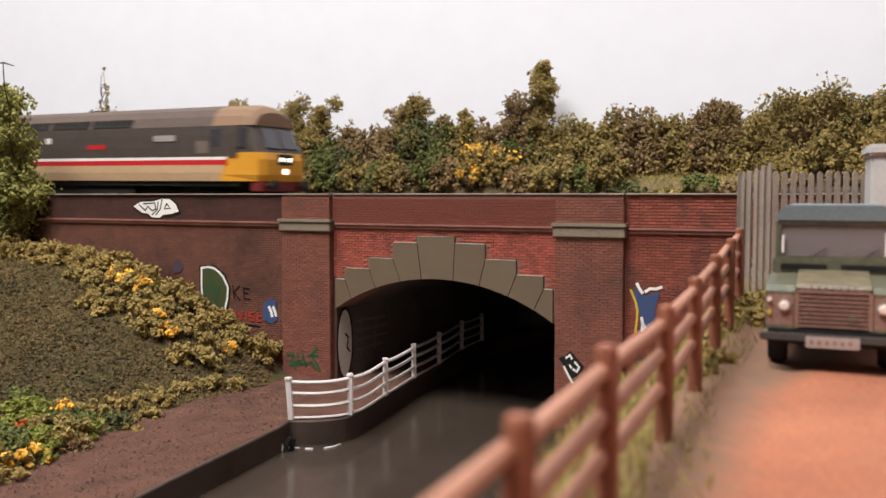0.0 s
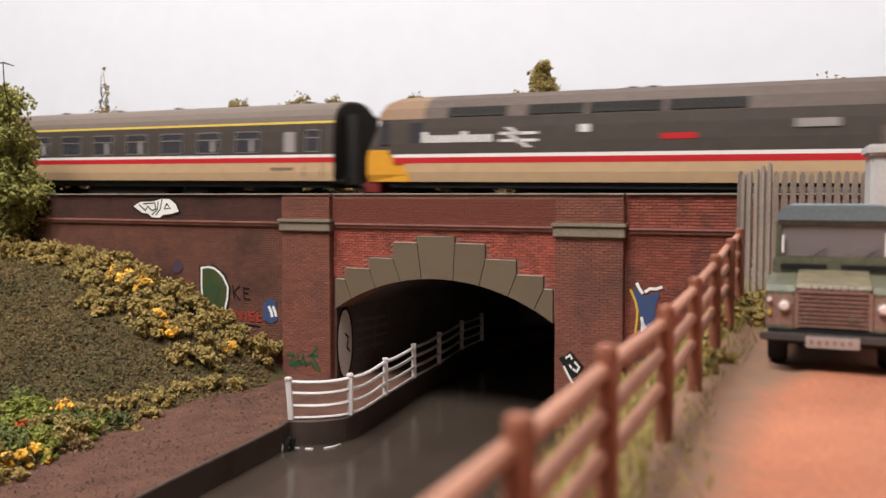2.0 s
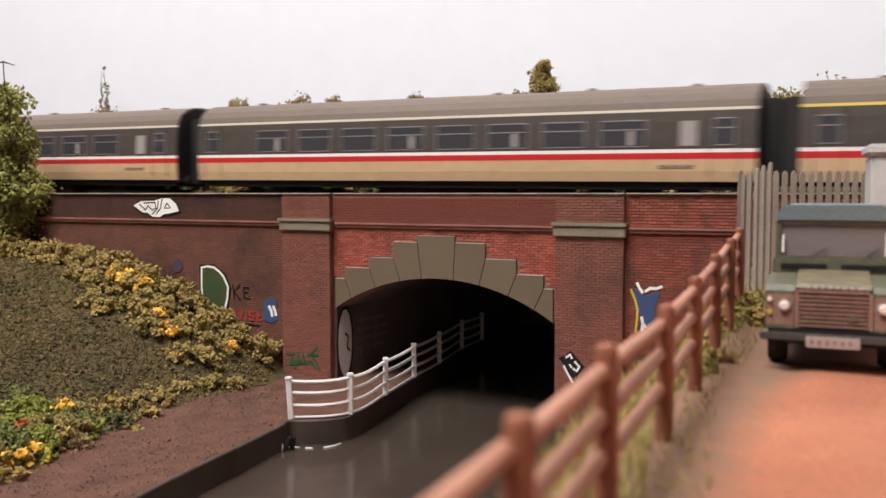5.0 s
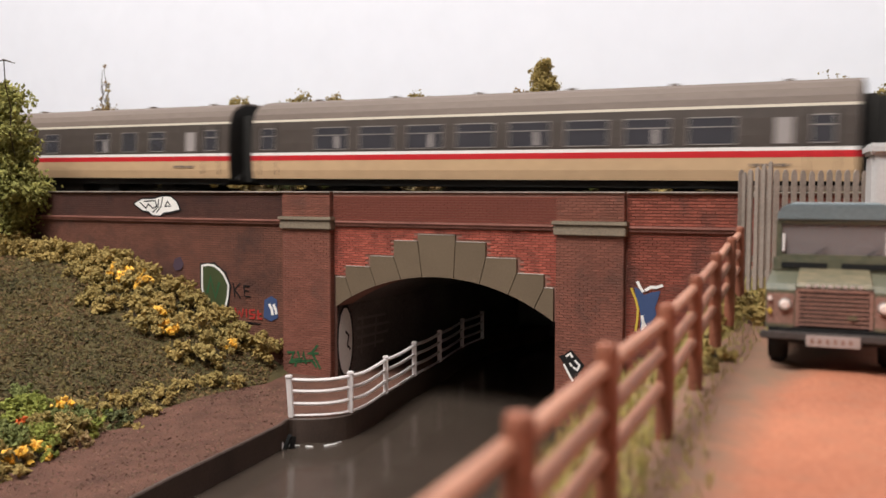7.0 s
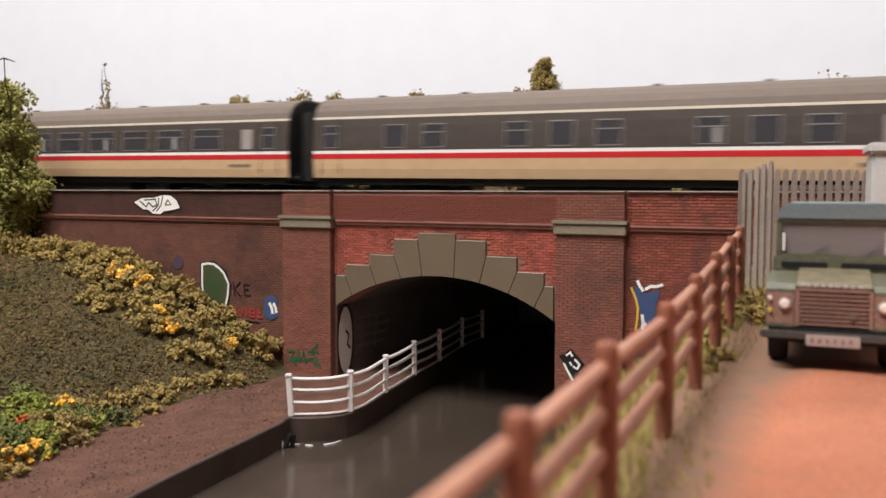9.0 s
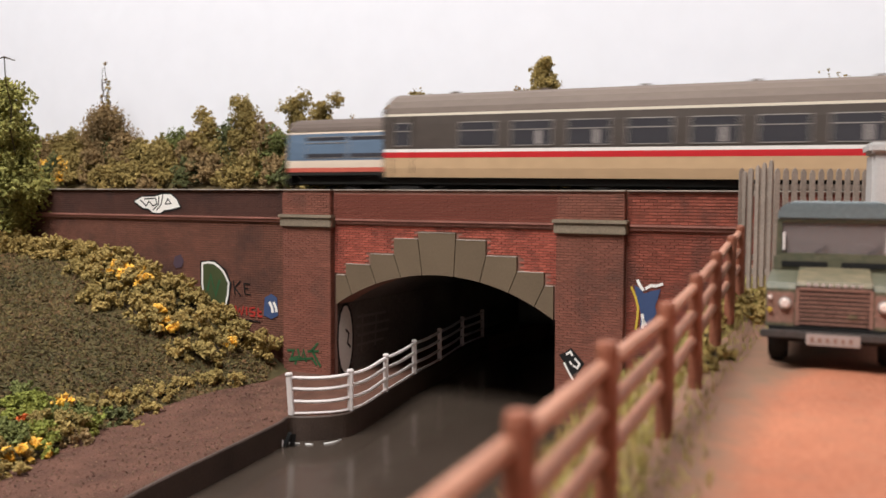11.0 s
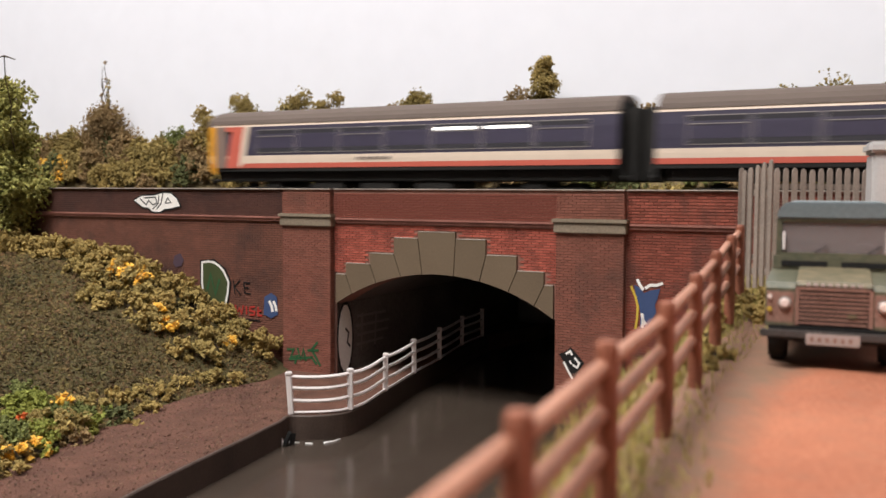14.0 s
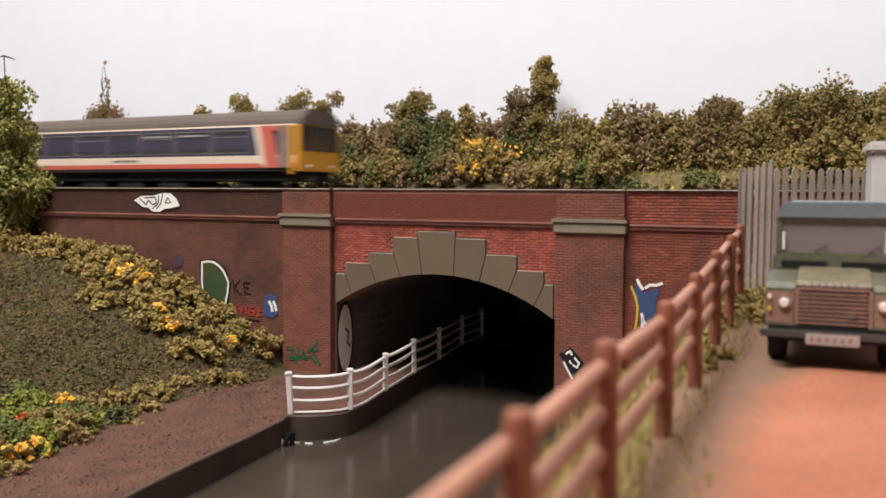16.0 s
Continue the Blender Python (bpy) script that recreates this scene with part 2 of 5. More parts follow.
def wall_v(x, y):
    """How far a place lies behind the bridge's face."""
    a = math.radians(WALL_TURN)
    return -x * math.sin(a) + (y - 342) * math.cos(a)


bm = B(); sheet(bm, -420, -55, 60, 580, 3.0, bank_z, lambda x, y: toe_dist(x, y) > -4 and wall_v(x, y) < 3)
thing("embankment", bm, m_turf, "grassy olive-green canal embankment beside the bridge", "embankment", kind="structure", smooth=True)

LANE = [(-22, -60), (-10, 40), (4.5, 88), (11, 110), (17.5, 128), (25, 146), (41, 180), (60, 212), (76, 250), (92, 290), (102, 325)]


def lane_edge(y):
    for (ax, ay), (bx, by) in zip(LANE, LANE[1:]):
        if ay <= y <= by:
            return ax + (bx - ax) * (y - ay) / (by - ay)
    return LANE[-1][0] + (y - LANE[-1][1]) * 0.1


def lane_z(x, y):
    d = x - lane_edge(y)
    z = DIRT_Z + 0.25 * noise.noise((x / 9, y / 9, 2)) + max(0, y - 178) * 0.06
    if d < 5:
        z -= (5 - d) * 1.5 if d > -2 else 10.5 + (-2 - d) * 2.2
    # two shallow wheel ruts
    for c in (58, 74):
        w = c + (y - 150) * 0.43
        z -= 0.5 * math.exp(-((x - w) / 3.0) ** 2)
    return max(z, 12)


bm = B(); sheet(bm, -70, 620, -60, 340, 2.5, lane_z, lambda x, y: x > lane_edge(y) - 30 and wall_v(x, y) < 2)
lane = thing("road", bm, m_dirt, "orange-brown dirt lane", "lane", kind="structure", smooth=True)


def lane_material():
    """Orange dirt on the driven way, dull soil and grass towards the fence."""
    m = m_dirt
    nt = m.node_tree
    b = nt.nodes["Principled BSDF"]
    src = b.inputs["Base Color"].links[0].from_socket
    at = nt.nodes.new("ShaderNodeAttribute")
    at.attribute_name = "verge"
    mx = nt.nodes.new("ShaderNodeMix")
    mx.data_type = "RGBA"
    n = nt.nodes.new("ShaderNodeTexNoise")
    n.inputs["Scale"].default_value, n.inputs["Detail"].default_value = 300, 5
    ad = nt.nodes.new("ShaderNodeMath")
    ad.operation = "MULTIPLY_ADD"
    ad.inputs[1].default_value, ad.inputs[2].default_value = 1.2, -0.6
    tc = nt.nodes.new("ShaderNodeTexCoord")
    nt.links.new(tc.outputs["Object"], n.inputs["Vector"])
    nt.links.new(n.outputs["Fac"], ad.inputs[0])
    a2 = nt.nodes.new("ShaderNodeMath")
    a2.operation, a2.use_clamp = "ADD", True
    nt.links.new(ad.outputs[0], a2.inputs[0])
    nt.links.new(at.outputs["Fac"], a2.inputs[1])
    nt.links.new(a2.outputs[0], mx.inputs["Factor"])
    nt.links.new(src, mx.inputs["A"])
    soil = nt.nodes.new("ShaderNodeMix")
    soil.data_type = "RGBA"
    soil.inputs["A"].default_value, soil.inputs["B"].default_value = (0.27, 0.145, 0.10, 1), (0.17, 0.11, 0.065, 1)
    n3 = nt.nodes.new("ShaderNodeTexNoise")
    n3.inputs["Scale"].default_value = 90
    nt.links.new(tc.outputs["Object"], n3.inputs["Vector"])
    nt.links.new(n3.outputs["Fac"], soil.inputs["Factor"])
    nt.links.new(soil.outputs["Result"], mx.inputs["B"])
    nt.links.new(mx.outputs["Result"], b.inputs["Base Color"])


att = lane.data.attributes.new("verge", "FLOAT", "POINT")
for i, v in enumerate(lane.data.vertices):
    x, y = v.co.x / M, v.co.y / M
    d = x - lane_edge(y)
    att.data[i].value = max(0, min(1, (29.5 - d + (y - 110) * 0.12 + max(0, y - 138) * 0.22) / 8))
lane_material()

# ---- bridge ----
P0, P1, P2, P3 = -74.0, -50.2, 46.0, 70.4
bridge = empty("railway_bridge", "weathered red brick railway bridge over the canal with stepped stone arch", "bridge", WALL)
AC, CROWN, AR = -2.0, 71.0, 85.2


def arch_z(u):
    return CROWN - AR + math.sqrt(max(0, AR * AR - (u - AC) ** 2))


AL, ARR = -48.8, 45.6
us = [AL + (ARR - AL) * i / 28 for i in range(29)]
for u0, u1, nm, mt in ((-2600, AL, "wall_core", m_mortar_dark), (ARR, 2600, "wall_core", m_mortar)):
    bm = B(); box(bm, u0, u1, 0.4, 12, 0.5, 103); part(nm, bm, mt, bridge)
bm = B(); prism(bm, [(u, arch_z(u)) for u in us] + [(ARR, 103), (AL, 103)], 0.4, 12); part("spandrel_core", bm, m_mortar, bridge)
for u0, u1 in ((P0, P1), (P2, P3)):
    bm = B(); box(bm, u0 + 0.3, u1 - 0.3, -2.1, 0.4, 1, 103); part("pier_core", bm, m_mortar, bridge)
    bm = B(); box(bm, u0 - 0.8, u1 + 0.8, -3.4, 0.4, 88.2, 91.8, 0.3); box(bm, u0 - 1.3, u1 + 1.3, -4.0, 0.4, 91.8, 93.2, 0.25)
    part("pier_cap", bm, m_cap, bridge, "tan moulded stone pier cap")
for u0, u1, v in ((-2600, P0 - 1.4, 0), (P1 + 1.4, P2 - 1.4, 0), (P3 + 1.4, 2600, 0)):
    bm = B(); box(bm, u0, u1, v - 1.3, 0.4, 90.9, 91.8, 0.2); box(bm, u0, u1, v - 0.7, 0.4, 89.8, 90.9, 0.1)
    part("string_course", bm, m_string, bridge, "projecting brick string course")
for u0, u1, v in ((-2600, P0 - 0.4, -0.9), (P0 - 0.2, P1 + 0.2, -2.9), (P1 + 0.4, P2 - 0.4, -0.9), (P2 - 0.2, P3 + 0.2, -2.9), (P3 + 0.4, 2600, -0.9)):
    bm = B(); box(bm, u0, u1, v, 12.4, 103, 103.5, 0.15); part("coping", bm, m_coping, bridge, "thin pale worn coping")
# stepped arch stones
JT = [-48.8, -44, -32.5, -21.6, -10.8, 5.3, 17.9, 30.3, 40.9, 44.6]
JB = [-48.8, -41, -29.7, -18.4, -9.0, 4.6, 15.4, 27.0, 37.2, 44.6]
JZ = [69, 73.6, 78, 84.4, 87.0, 84.6, 79, 73.7, 69]
for k in range(9):
    lo = [JB[k] + (JB[k + 1] - JB[k]) * i / 5 for i in range(6)]
    zl = min(JZ[k], JZ[k - 1]) if k else 69
    zr = min(JZ[k], JZ[k + 1]) if k < 8 else 69
    g = 0.16
    pts = [(min(max(u, JB[k] + g), JB[k + 1] - g), arch_z(u)) for u in lo]
    pts += [(JT[k + 1] - g, zr)] + ([(JT[k + 1] - g, JZ[k])] if JZ[k] > zr else []) + ([(JT[k] + g, JZ[k])] if JZ[k] > zl else []) + [(JT[k] + g, zl)]
    bm = B(); prism(bm, pts, -0.75, 0.4); stone = part("arch_stone", bm, m_stone, bridge, "olive-brown stepped arch stone")
    bm = B(); box(bm, JT[k] + g, JT[k + 1] - g, -0.85, 0.3, JZ[k], JZ[k] + 0.28, 0.06); part("pale_edge", bm, m_coping, stone, "thin pale line along the top of the step")

# tunnel lining
L0, L1 = 0.8, 190
for nm, q in (("tunnel_wall", (AL - 6, AL, L0, L1, 1, arch_z(AL) + 1)), ("tunnel_wall", (ARR, ARR + 6, L0, L1, 1, arch_z(ARR) + 1)), ("tunnel_end", (AL - 6, ARR + 6, L1, L1 + 4, 1, 80))):
    bm = B(); box(bm, *q); part(nm, bm, m_tunnel, bridge, "blackened tunnel lining")
bm = B(); prism(bm, [(u, arch_z(u)) for u in us] + [(ARR, 76), (AL, 76)], 12, L1); part("tunnel_vault", bm, m_tunnel, bridge, "blackened tunnel lining")
bm = B(); box(bm, R0 + 10, AL - 6, 12, 207, 0.5, 88); part("track_bed", bm, m_ballast, bridge)
bm = B(); box(bm, ARR + 6, R1 - 10, 12, 207, 0.5, 88); part("track_bed", bm, m_ballast, bridge)
bm = B(); box(bm, AL - 6, ARR + 6, 12, 207, 76, 88); part("track_bed", bm, m_ballast, bridge)

NEAR, MID, FAR = 45.0, 90.0, 136.0
# the near line falls gently towards the lane; the two behind it lie level
LINE = {NEAR: WALL @ mm(0, 0, 1.2) @ pose(0, 0, 0, 0, 0.55, 0), MID: WALL @ mm(0, 0, 1.8), FAR: WALL @ mm(0, 0, 1.0)}
for off, line in LINE.items():
    track = empty("railway_track", "rusty railway track on ballast behind the parapet", "track", line, "parallel tracks")
    bm = B(); prism(bm, [(off - 22, 70), (off + 22, 70), (off + 18, 88.4), (off - 18, 88.4)], -700, 700, "x"); part("ballast_shoulder", bm, m_ballast, track)
    for y in (off - 8.25, off + 8.25):
        bm = B(); box(bm, R0 + 20, R1 - 20, y - 0.9, y + 0.9, 90.6, 91.0); box(bm, R0 + 20, R1 - 20, y - 0.3, y + 0.3, 91.0, 92.5); box(bm, R0 + 20, R1 - 20, y - 0.55, y + 0.55, 92.5, RAIL_Z)
        part("rail", bm, m_rail_steel, track)
    bm = B()
    for i in range(-300, 300):
        box(bm, i * 8.6 - 1.6, i * 8.6 + 1.6, off - 16.5, off + 16.5, 87.9, 90.6)
    tagged(part("sleepers", bm, m_sleeper, track), kind="stuff")


# ---- bricks ----
def bricks(bm_list, u0, u1, z0, z1, face, skip=None, pitch=0.98, length=2.95, seed=1, rough=0.05):
    rng = random.Random(seed)
    n, row = int((z1 - z0) / pitch), 0
    for r in range(n):
        z = z0 + r * pitch
        u = u0 - (length / 2 if r % 2 else 0)
        while u < u1:
            a, b = max(u, u0), min(u + length, u1)
            if b - a > 0.5 and not (skip and skip((a + b) / 2, z + pitch / 2)):
                bm_list.append((a + 0.035, b - 0.035, z + 0.11, z + pitch - 0.11, face - rng.uniform(0, rough)))
            u += length


def brick_mesh(name, cells, back):
    vs, fs = [], []
    for a, b, c, d, y in cells:
        k = len(vs)
        e = 0.05
        vs += [(a, back, c), (b, back, c), (b, back, d), (a, back, d), (a + e, y, c + e), (b - e, y, c + e), (b - e, y, d - e), (a + e, y, d - e)]
        fs += [(k + 4, k + 5, k + 6, k + 7), (k, k + 1, k + 5, k + 4), (k + 1, k + 2, k + 6, k + 5), (k + 2, k + 3, k + 7, k + 6), (k + 3, k, k + 4, k + 7)]
    me = bpy.data.meshes.new(name)
    me.from_pydata([(x * M, y * M, z * M) for x, y, z in vs], [], fs)
    return me


def brickwork(cells, back, material):
    me = brick_mesh("brickwork", cells, back)
    me.materials.append(material)
    o = tagged(new("brickwork", me), kind="stuff")
    o.parent = bridge


def over_arch(u, z):
    if not AL - 0.5 < u < ARR + 0.5:
        return False
    for k in range(9):
        if JT[k] - 1.2 <= u <= JT[k + 1] + 1.2 and z < JZ[k] + 0.5:
            return True
    return False


def under_bank(u, z):
    a = math.radians(WALL_TURN)
    return z < bank_z(u * math.cos(a), 342 + u * math.sin(a)) - 4


c = []; bricks(c, -260, P0 - 0.3, 24, 90, 0.15, under_bank, seed=2, rough=0.06); brickwork(c, 0.45, m_brick_side)
c = []; bricks(c, -260, P0 - 0.3, 91.9, 103, 0.15, seed=3, rough=0.06); brickwork(c, 0.45, m_brick_dark)
c = []; bricks(c, P0, P1, 22, 88, -2.35, seed=4, rough=0.12); bricks(c, P2, P3, 16, 88, -2.35, seed=5, rough=0.12); bricks(c, P0, P1, 93.2, 103, -2.35, seed=6, rough=0.12); bricks(c, P2, P3, 93.2, 103, -2.35, seed=7, rough=0.12); brickwork(c, -2.05, m_brick_pier)
c = []; bricks(c, P1 + 0.3, P2 - 0.3, 60, 90.2, 0.15, over_arch, seed=8, rough=0.12); brickwork(c, 0.45, m_brick)
c = []; bricks(c, P3 + 0.3, 150, 40, 90.2, 0.15, seed=9, rough=0.12); bricks(c, P3 + 0.3, 150, 91.9, 103, 0.15, seed=10, rough=0.12, pitch=1.06); brickwork(c, 0.45, m_brick_wing)
# courses on the returns of the piers
for u, sgn in ((P1, 1), (P2, -1), (P0, -1), (P3, 1)):
    bm = B()
    for r in range(80):
        z = 22 + r * 0.98
        if z < 102 and not 87.2 < z < 93.2:
            box(bm, u - 0.02, u + 0.1, -2.2, 0.3, z + 0.08, z + 0.9) if sgn > 0 else box(bm, u - 0.1, u + 0.02, -2.2, 0.3, z + 0.08, z + 0.9)
    tagged(part("brickwork", bm, m_brick_pier, bridge), kind="stuff")
# ---- plants ----
OCT_V = np.array([(1, 0, 0), (-1, 0, 0), (0, 1, 0), (0, -1, 0), (0, 0, 1), (0, 0, -1)], float)
OCT_F = np.array([(0, 2, 4), (2, 1, 4), (1, 3, 4), (3, 0, 4), (2, 0, 5), (1, 2, 5), (3, 1, 5), (0, 3, 5)])


def crumbs(name, centres, sizes, material, seed):
    """Crumbly foliage: a small ragged knob at every centre, turned at random."""
    rng = np.random.default_rng(seed)
    n = len(centres)
    c, s = np.asarray(centres, float), np.asarray(sizes, float)
    q = rng.normal(size=(n, 4))
    w, x, y, z = (q / np.linalg.norm(q, axis=1, keepdims=True)).T
    rot = np.stack([1 - 2 * (y * y + z * z), 2 * (x * y - z * w), 2 * (x * z + y * w), 2 * (x * y + z * w), 1 - 2 * (x * x + z * z), 2 * (y * z - x * w), 2 * (x * z - y * w), 2 * (y * z + x * w), 1 - 2 * (x * x + y * y)], axis=1).reshape(n, 3, 3)
    v = OCT_V[None] * rng.uniform(0.5, 1.75, (n, 6, 1)) + rng.normal(size=(n, 6, 3)) * 0.16
    v = v * np.array([1.15, 0.95, 0.6])
    v = c[:, None, :] + np.einsum("nij,nkj->nki", rot, v) * s[:, None, None]
    f = OCT_F[None] + (np.arange(n) * 6)[:, None, None]
    me = bpy.data.meshes.new(name)
    me.from_pydata((v.reshape(-1, 3) * M).tolist(), [], f.reshape(-1, 3).tolist())
    me.materials.append(material)
    return me


def cloud(rng, n, rx, ry, rz, cz, lump=0.25, low=-0.35, per=20, spread=0.27):
    """Points gathered in knobbly clumps over the outer shell of a lumpy mound."""
    ph = rng.uniform(0, 9, 3)
    heart = []
    while len(heart) < max(5, n // per):
        d = rng.normal(size=3)
        d /= np.linalg.norm(d)
        if d[2] < low:
            continue
        k = 1 + lump * (noise.noise((d[0] * 2.2 + ph[0], d[1] * 2.2 + ph[1], d[2] * 2.2 + ph[2])) * 1.7 + noise.noise((d[0] * 5.5 + ph[1], d[1] * 5.5, d[2] * 5.5 + ph[0])) * 1.1)
        r = k * (0.62 + 0.38 * rng.random() ** 0.5)
        heart.append((d[0] * rx * r, d[1] * ry * r, cz + d[2] * rz * r))
    heart = np.array(heart)
    w = rng.uniform(0.3, 1.0, len(heart)) ** 2
    pick = rng.choice(len(heart), n, p=w / w.sum())
    size = spread * (rx * ry * rz) ** (1 / 3) * np.sqrt(w)[pick] * 1.25
    d = rng.normal(size=(n, 3))
    d /= np.linalg.norm(d, axis=1, keepdims=True)
    return heart[pick] + d * (size * (0.35 + 0.65 * rng.random(n) ** 0.4))[:, None]


def stem(bm, p0, p1, r0, r1, rng, bend=0.15, n=4, sides=5):
    p0, p1 = Vector(p0), Vector(p1)
    L = (p1 - p0).length
    pts = [p0.lerp(p1, i / n) + (Vector(rng.normal(size=3)) * L * bend * 0.3 if 0 < i < n else Vector()) for i in range(n + 1)]
    for i in range(n):
        cyl(bm, pts[i], pts[i + 1], r0 + (r1 - r0) * i / n, r0 + (r1 - r0) * (i + 1) / n, sides, False)


def bush(m, rx, ry, rz, material, label, seed, crumb=1.25, dens=1.0, flowers=0, group="", flower_mat=None):
    rng = np.random.default_rng(seed)
    ob = empty("bush", label, "bush", m, group)
    crumb *= 0.66
    n = int(dens * 1.05 * (rx * ry + rx * rz + ry * rz) * 1.9 / crumb ** 2)
    p = cloud(rng, n, rx, ry, rz, rz * 0.25, 0.24)
    o = new("foliage", crumbs("foliage", p, rng.uniform(0.35, 1.3, n) ** 1.2 * crumb * 1.1, material, seed))
    o.parent = ob
    bm = B()
    for i in range(4):
        a = rng.uniform(0, 6.28)
        stem(bm, (0, 0, -rz * 0.4), (math.cos(a) * rx * 0.5, math.sin(a) * ry * 0.5, rz * 0.7), 0.5, 0.2, rng)
    part("stem", bm, m_twig, ob)
    if flowers:
        q = cloud(rng, flowers * 3, rx * 1.24, ry * 1.24, rz * 1.24, rz * 0.25, low=-0.1)
        aim_ = np.array((rng.uniform(-0.5, 0.5) * rx, -ry, rng.uniform(0.3, 0.9) * rz))
        q = q[np.argsort(np.linalg.norm(q - aim_, axis=1) + rng.normal(size=len(q)) * rx * 0.16)][:flowers]
        o = new("blossom", crumbs("blossom", q, rng.uniform(0.6, 1.2, flowers) * crumb * 1.5, flower_mat or m_flower, seed + 1))
        o.parent = ob
        tagged(o, "orange-yellow blossom")
    return ob


def small_tree(m, height, width, material, label, seed, blobs=6, wisp=False, group="", crumb=1.2, low=0.4):
    rng = np.random.default_rng(seed)
    ob = empty("tree", label, "tree", m, group)
    bm = B()
    stem(bm, (0, 0, -4), (0, 0, height * 0.85), 0.5 if wisp else 1.0, 0.15 if wisp else 0.35, rng, 0.05, 6, 6)
    pts, sz = [], []
    crumb *= 0.78
    for i in range(blobs):
        k = low + (1 - low) * (i + 0.5) / blobs
        a = rng.uniform(0, 6.28)
        spread = width * 0.36 * (1.3 - 0.7 * k) * (0.4 if wisp else 1.0) * rng.uniform(0.2, 1.1)
        c = Vector((math.cos(a) * spread, math.sin(a) * spread * 0.7, height * k * 0.95))
        stem(bm, (0, 0, height * k * 0.7), c, 0.45, 0.15, rng, 0.2)
        r = width * (0.1 if wisp else 0.25) * rng.uniform(0.7, 1.2)
        n = int((9 if wisp else 21) * (r / crumb) ** 1.5) + 4
        p = cloud(rng, n, r, r, r * 0.85, 0, 0.5, -0.9, 9, 0.5) + np.array(c)
        pts.append(p)
        sz.append(rng.uniform(0.5, 1.15, n) * crumb)
    part("trunk", bm, m_twig, ob)
    o = new("crown", crumbs("crown", np.concatenate(pts), np.concatenate(sz), material, seed))
    o.parent = ob
    return ob


def at_wall(u, v, z):
    return WALL @ mm(u, v, z)


# bank behind the tracks, then the hedge with its trees
def back_bank(u, v):
    return 88 + 22 * max(0, min(1, (v - 156) / 14)) ** 0.7 + (v - 156) * 0.12 + 0.8 * noise.noise((u / 9, v / 9, 1))


bm = B(); sheet(bm, -720, 420, 156, 208, 3.0, back_bank, lambda x, y: True)
o = thing("grass_bank", bm, m_verge, "dry grassy bank behind the railway tracks", "bank", kind="structure", smooth=True); o.matrix_world = WALL
rng = np.random.default_rng(11)
HEDGE = "hedge along the line"
k = 0
u = -520.0
while u < 240:
    top = 146 + 3 * math.sin(u / 23) + (6 if 88 < u < 165 else 0) + (1 if u > -40 else 0)
    mt = (m_leaf, m_leaf, m_leaf_brown, m_leaf_green, m_leaf, m_leaf_tan, m_leaf_brown, m_leaf_deep)[int(rng.integers(0, 8))]
    r = rng.uniform(13, 17)
    h = (top - 110) / 1.3 * rng.uniform(0.9, 1.05)
    bush(at_wall(u, rng.uniform(183, 188), 110), r, 11, h, mt, "dense olive-green crumbly hedge bush behind the tracks", 100 + k, 1.25, 1.35, group=HEDGE)
    k += 1
    u += r * 1.15
u = -510.0
while u < 230:
    r = rng.uniform(8, 12)
    bare = 16 < u < 84
    h = rng.uniform(9, 17) * (0.45 if bare else 1)
    mt = (m_leaf, m_leaf_tan, m_leaf, m_leaf_brown, m_leaf_green, m_leaf, m_leaf_deep)[int(rng.integers(0, 7))]
    fl = 110 if (-66 < u < -40) or (-418 < u < -400) else (14 if 84 < u < 98 else 0)
    bush(at_wall(u, v_ := rng.uniform(163, 168), back_bank(u, v_) + (h - 9) * 0.5), r, 8, h, mt, "yellow-flowered gorse bush in the hedge" if fl > 10 else "low olive hedge bush on the grassy bank", 300 + k, 1.1, 1.05, fl, HEDGE)
    k += 1
    u += r * (1.9 if bare else 1.2)
for i, (u, top, w, bl, wisp, mt) in enumerate([(-377, 188, 16, 11, True, m_leaf), (-383, 208, 14, 5, True, m_leaf_brown), (-379, 160, 44, 12, False, m_leaf_brown), (-285, 158, 20, 6, False, m_leaf_tan), (-250, 167, 24, 9, False, m_leaf), (-206, 167, 20, 8, False, m_leaf), (-181, 165, 24, 8, False, m_leaf_tan), (-115, 162, 25, 9, False, m_leaf), (-79, 153, 15, 5, False, m_leaf_tan), (-96, 151, 14, 5, False, m_leaf_brown), (-33, 180, 20, 15, False, m_leaf), (-45, 158, 24, 9, False, m_leaf_brown), (66, 150, 28, 9, False, m_leaf_brown), (101, 151, 32, 11, False, m_leaf), (122, 151, 32, 11, False, m_leaf), (146, 147, 28, 9, False, m_leaf), (176, 152, 26, 9, False, m_leaf_green)]):
    small_tree(at_wall(u, 184, 116), top - 116, w, mt, "wispy bare-twigged sapling rising from the hedge" if wisp else "small gnarled olive-leaved tree rising from the hedge", 700 + i, bl, wisp, "saplings in the hedge", low=0.3, crumb=0.95)


def uv_to_xy(u, v):
    p = WALL @ Vector((u * M, v * M, 0))
    return p.x / M, p.y / M


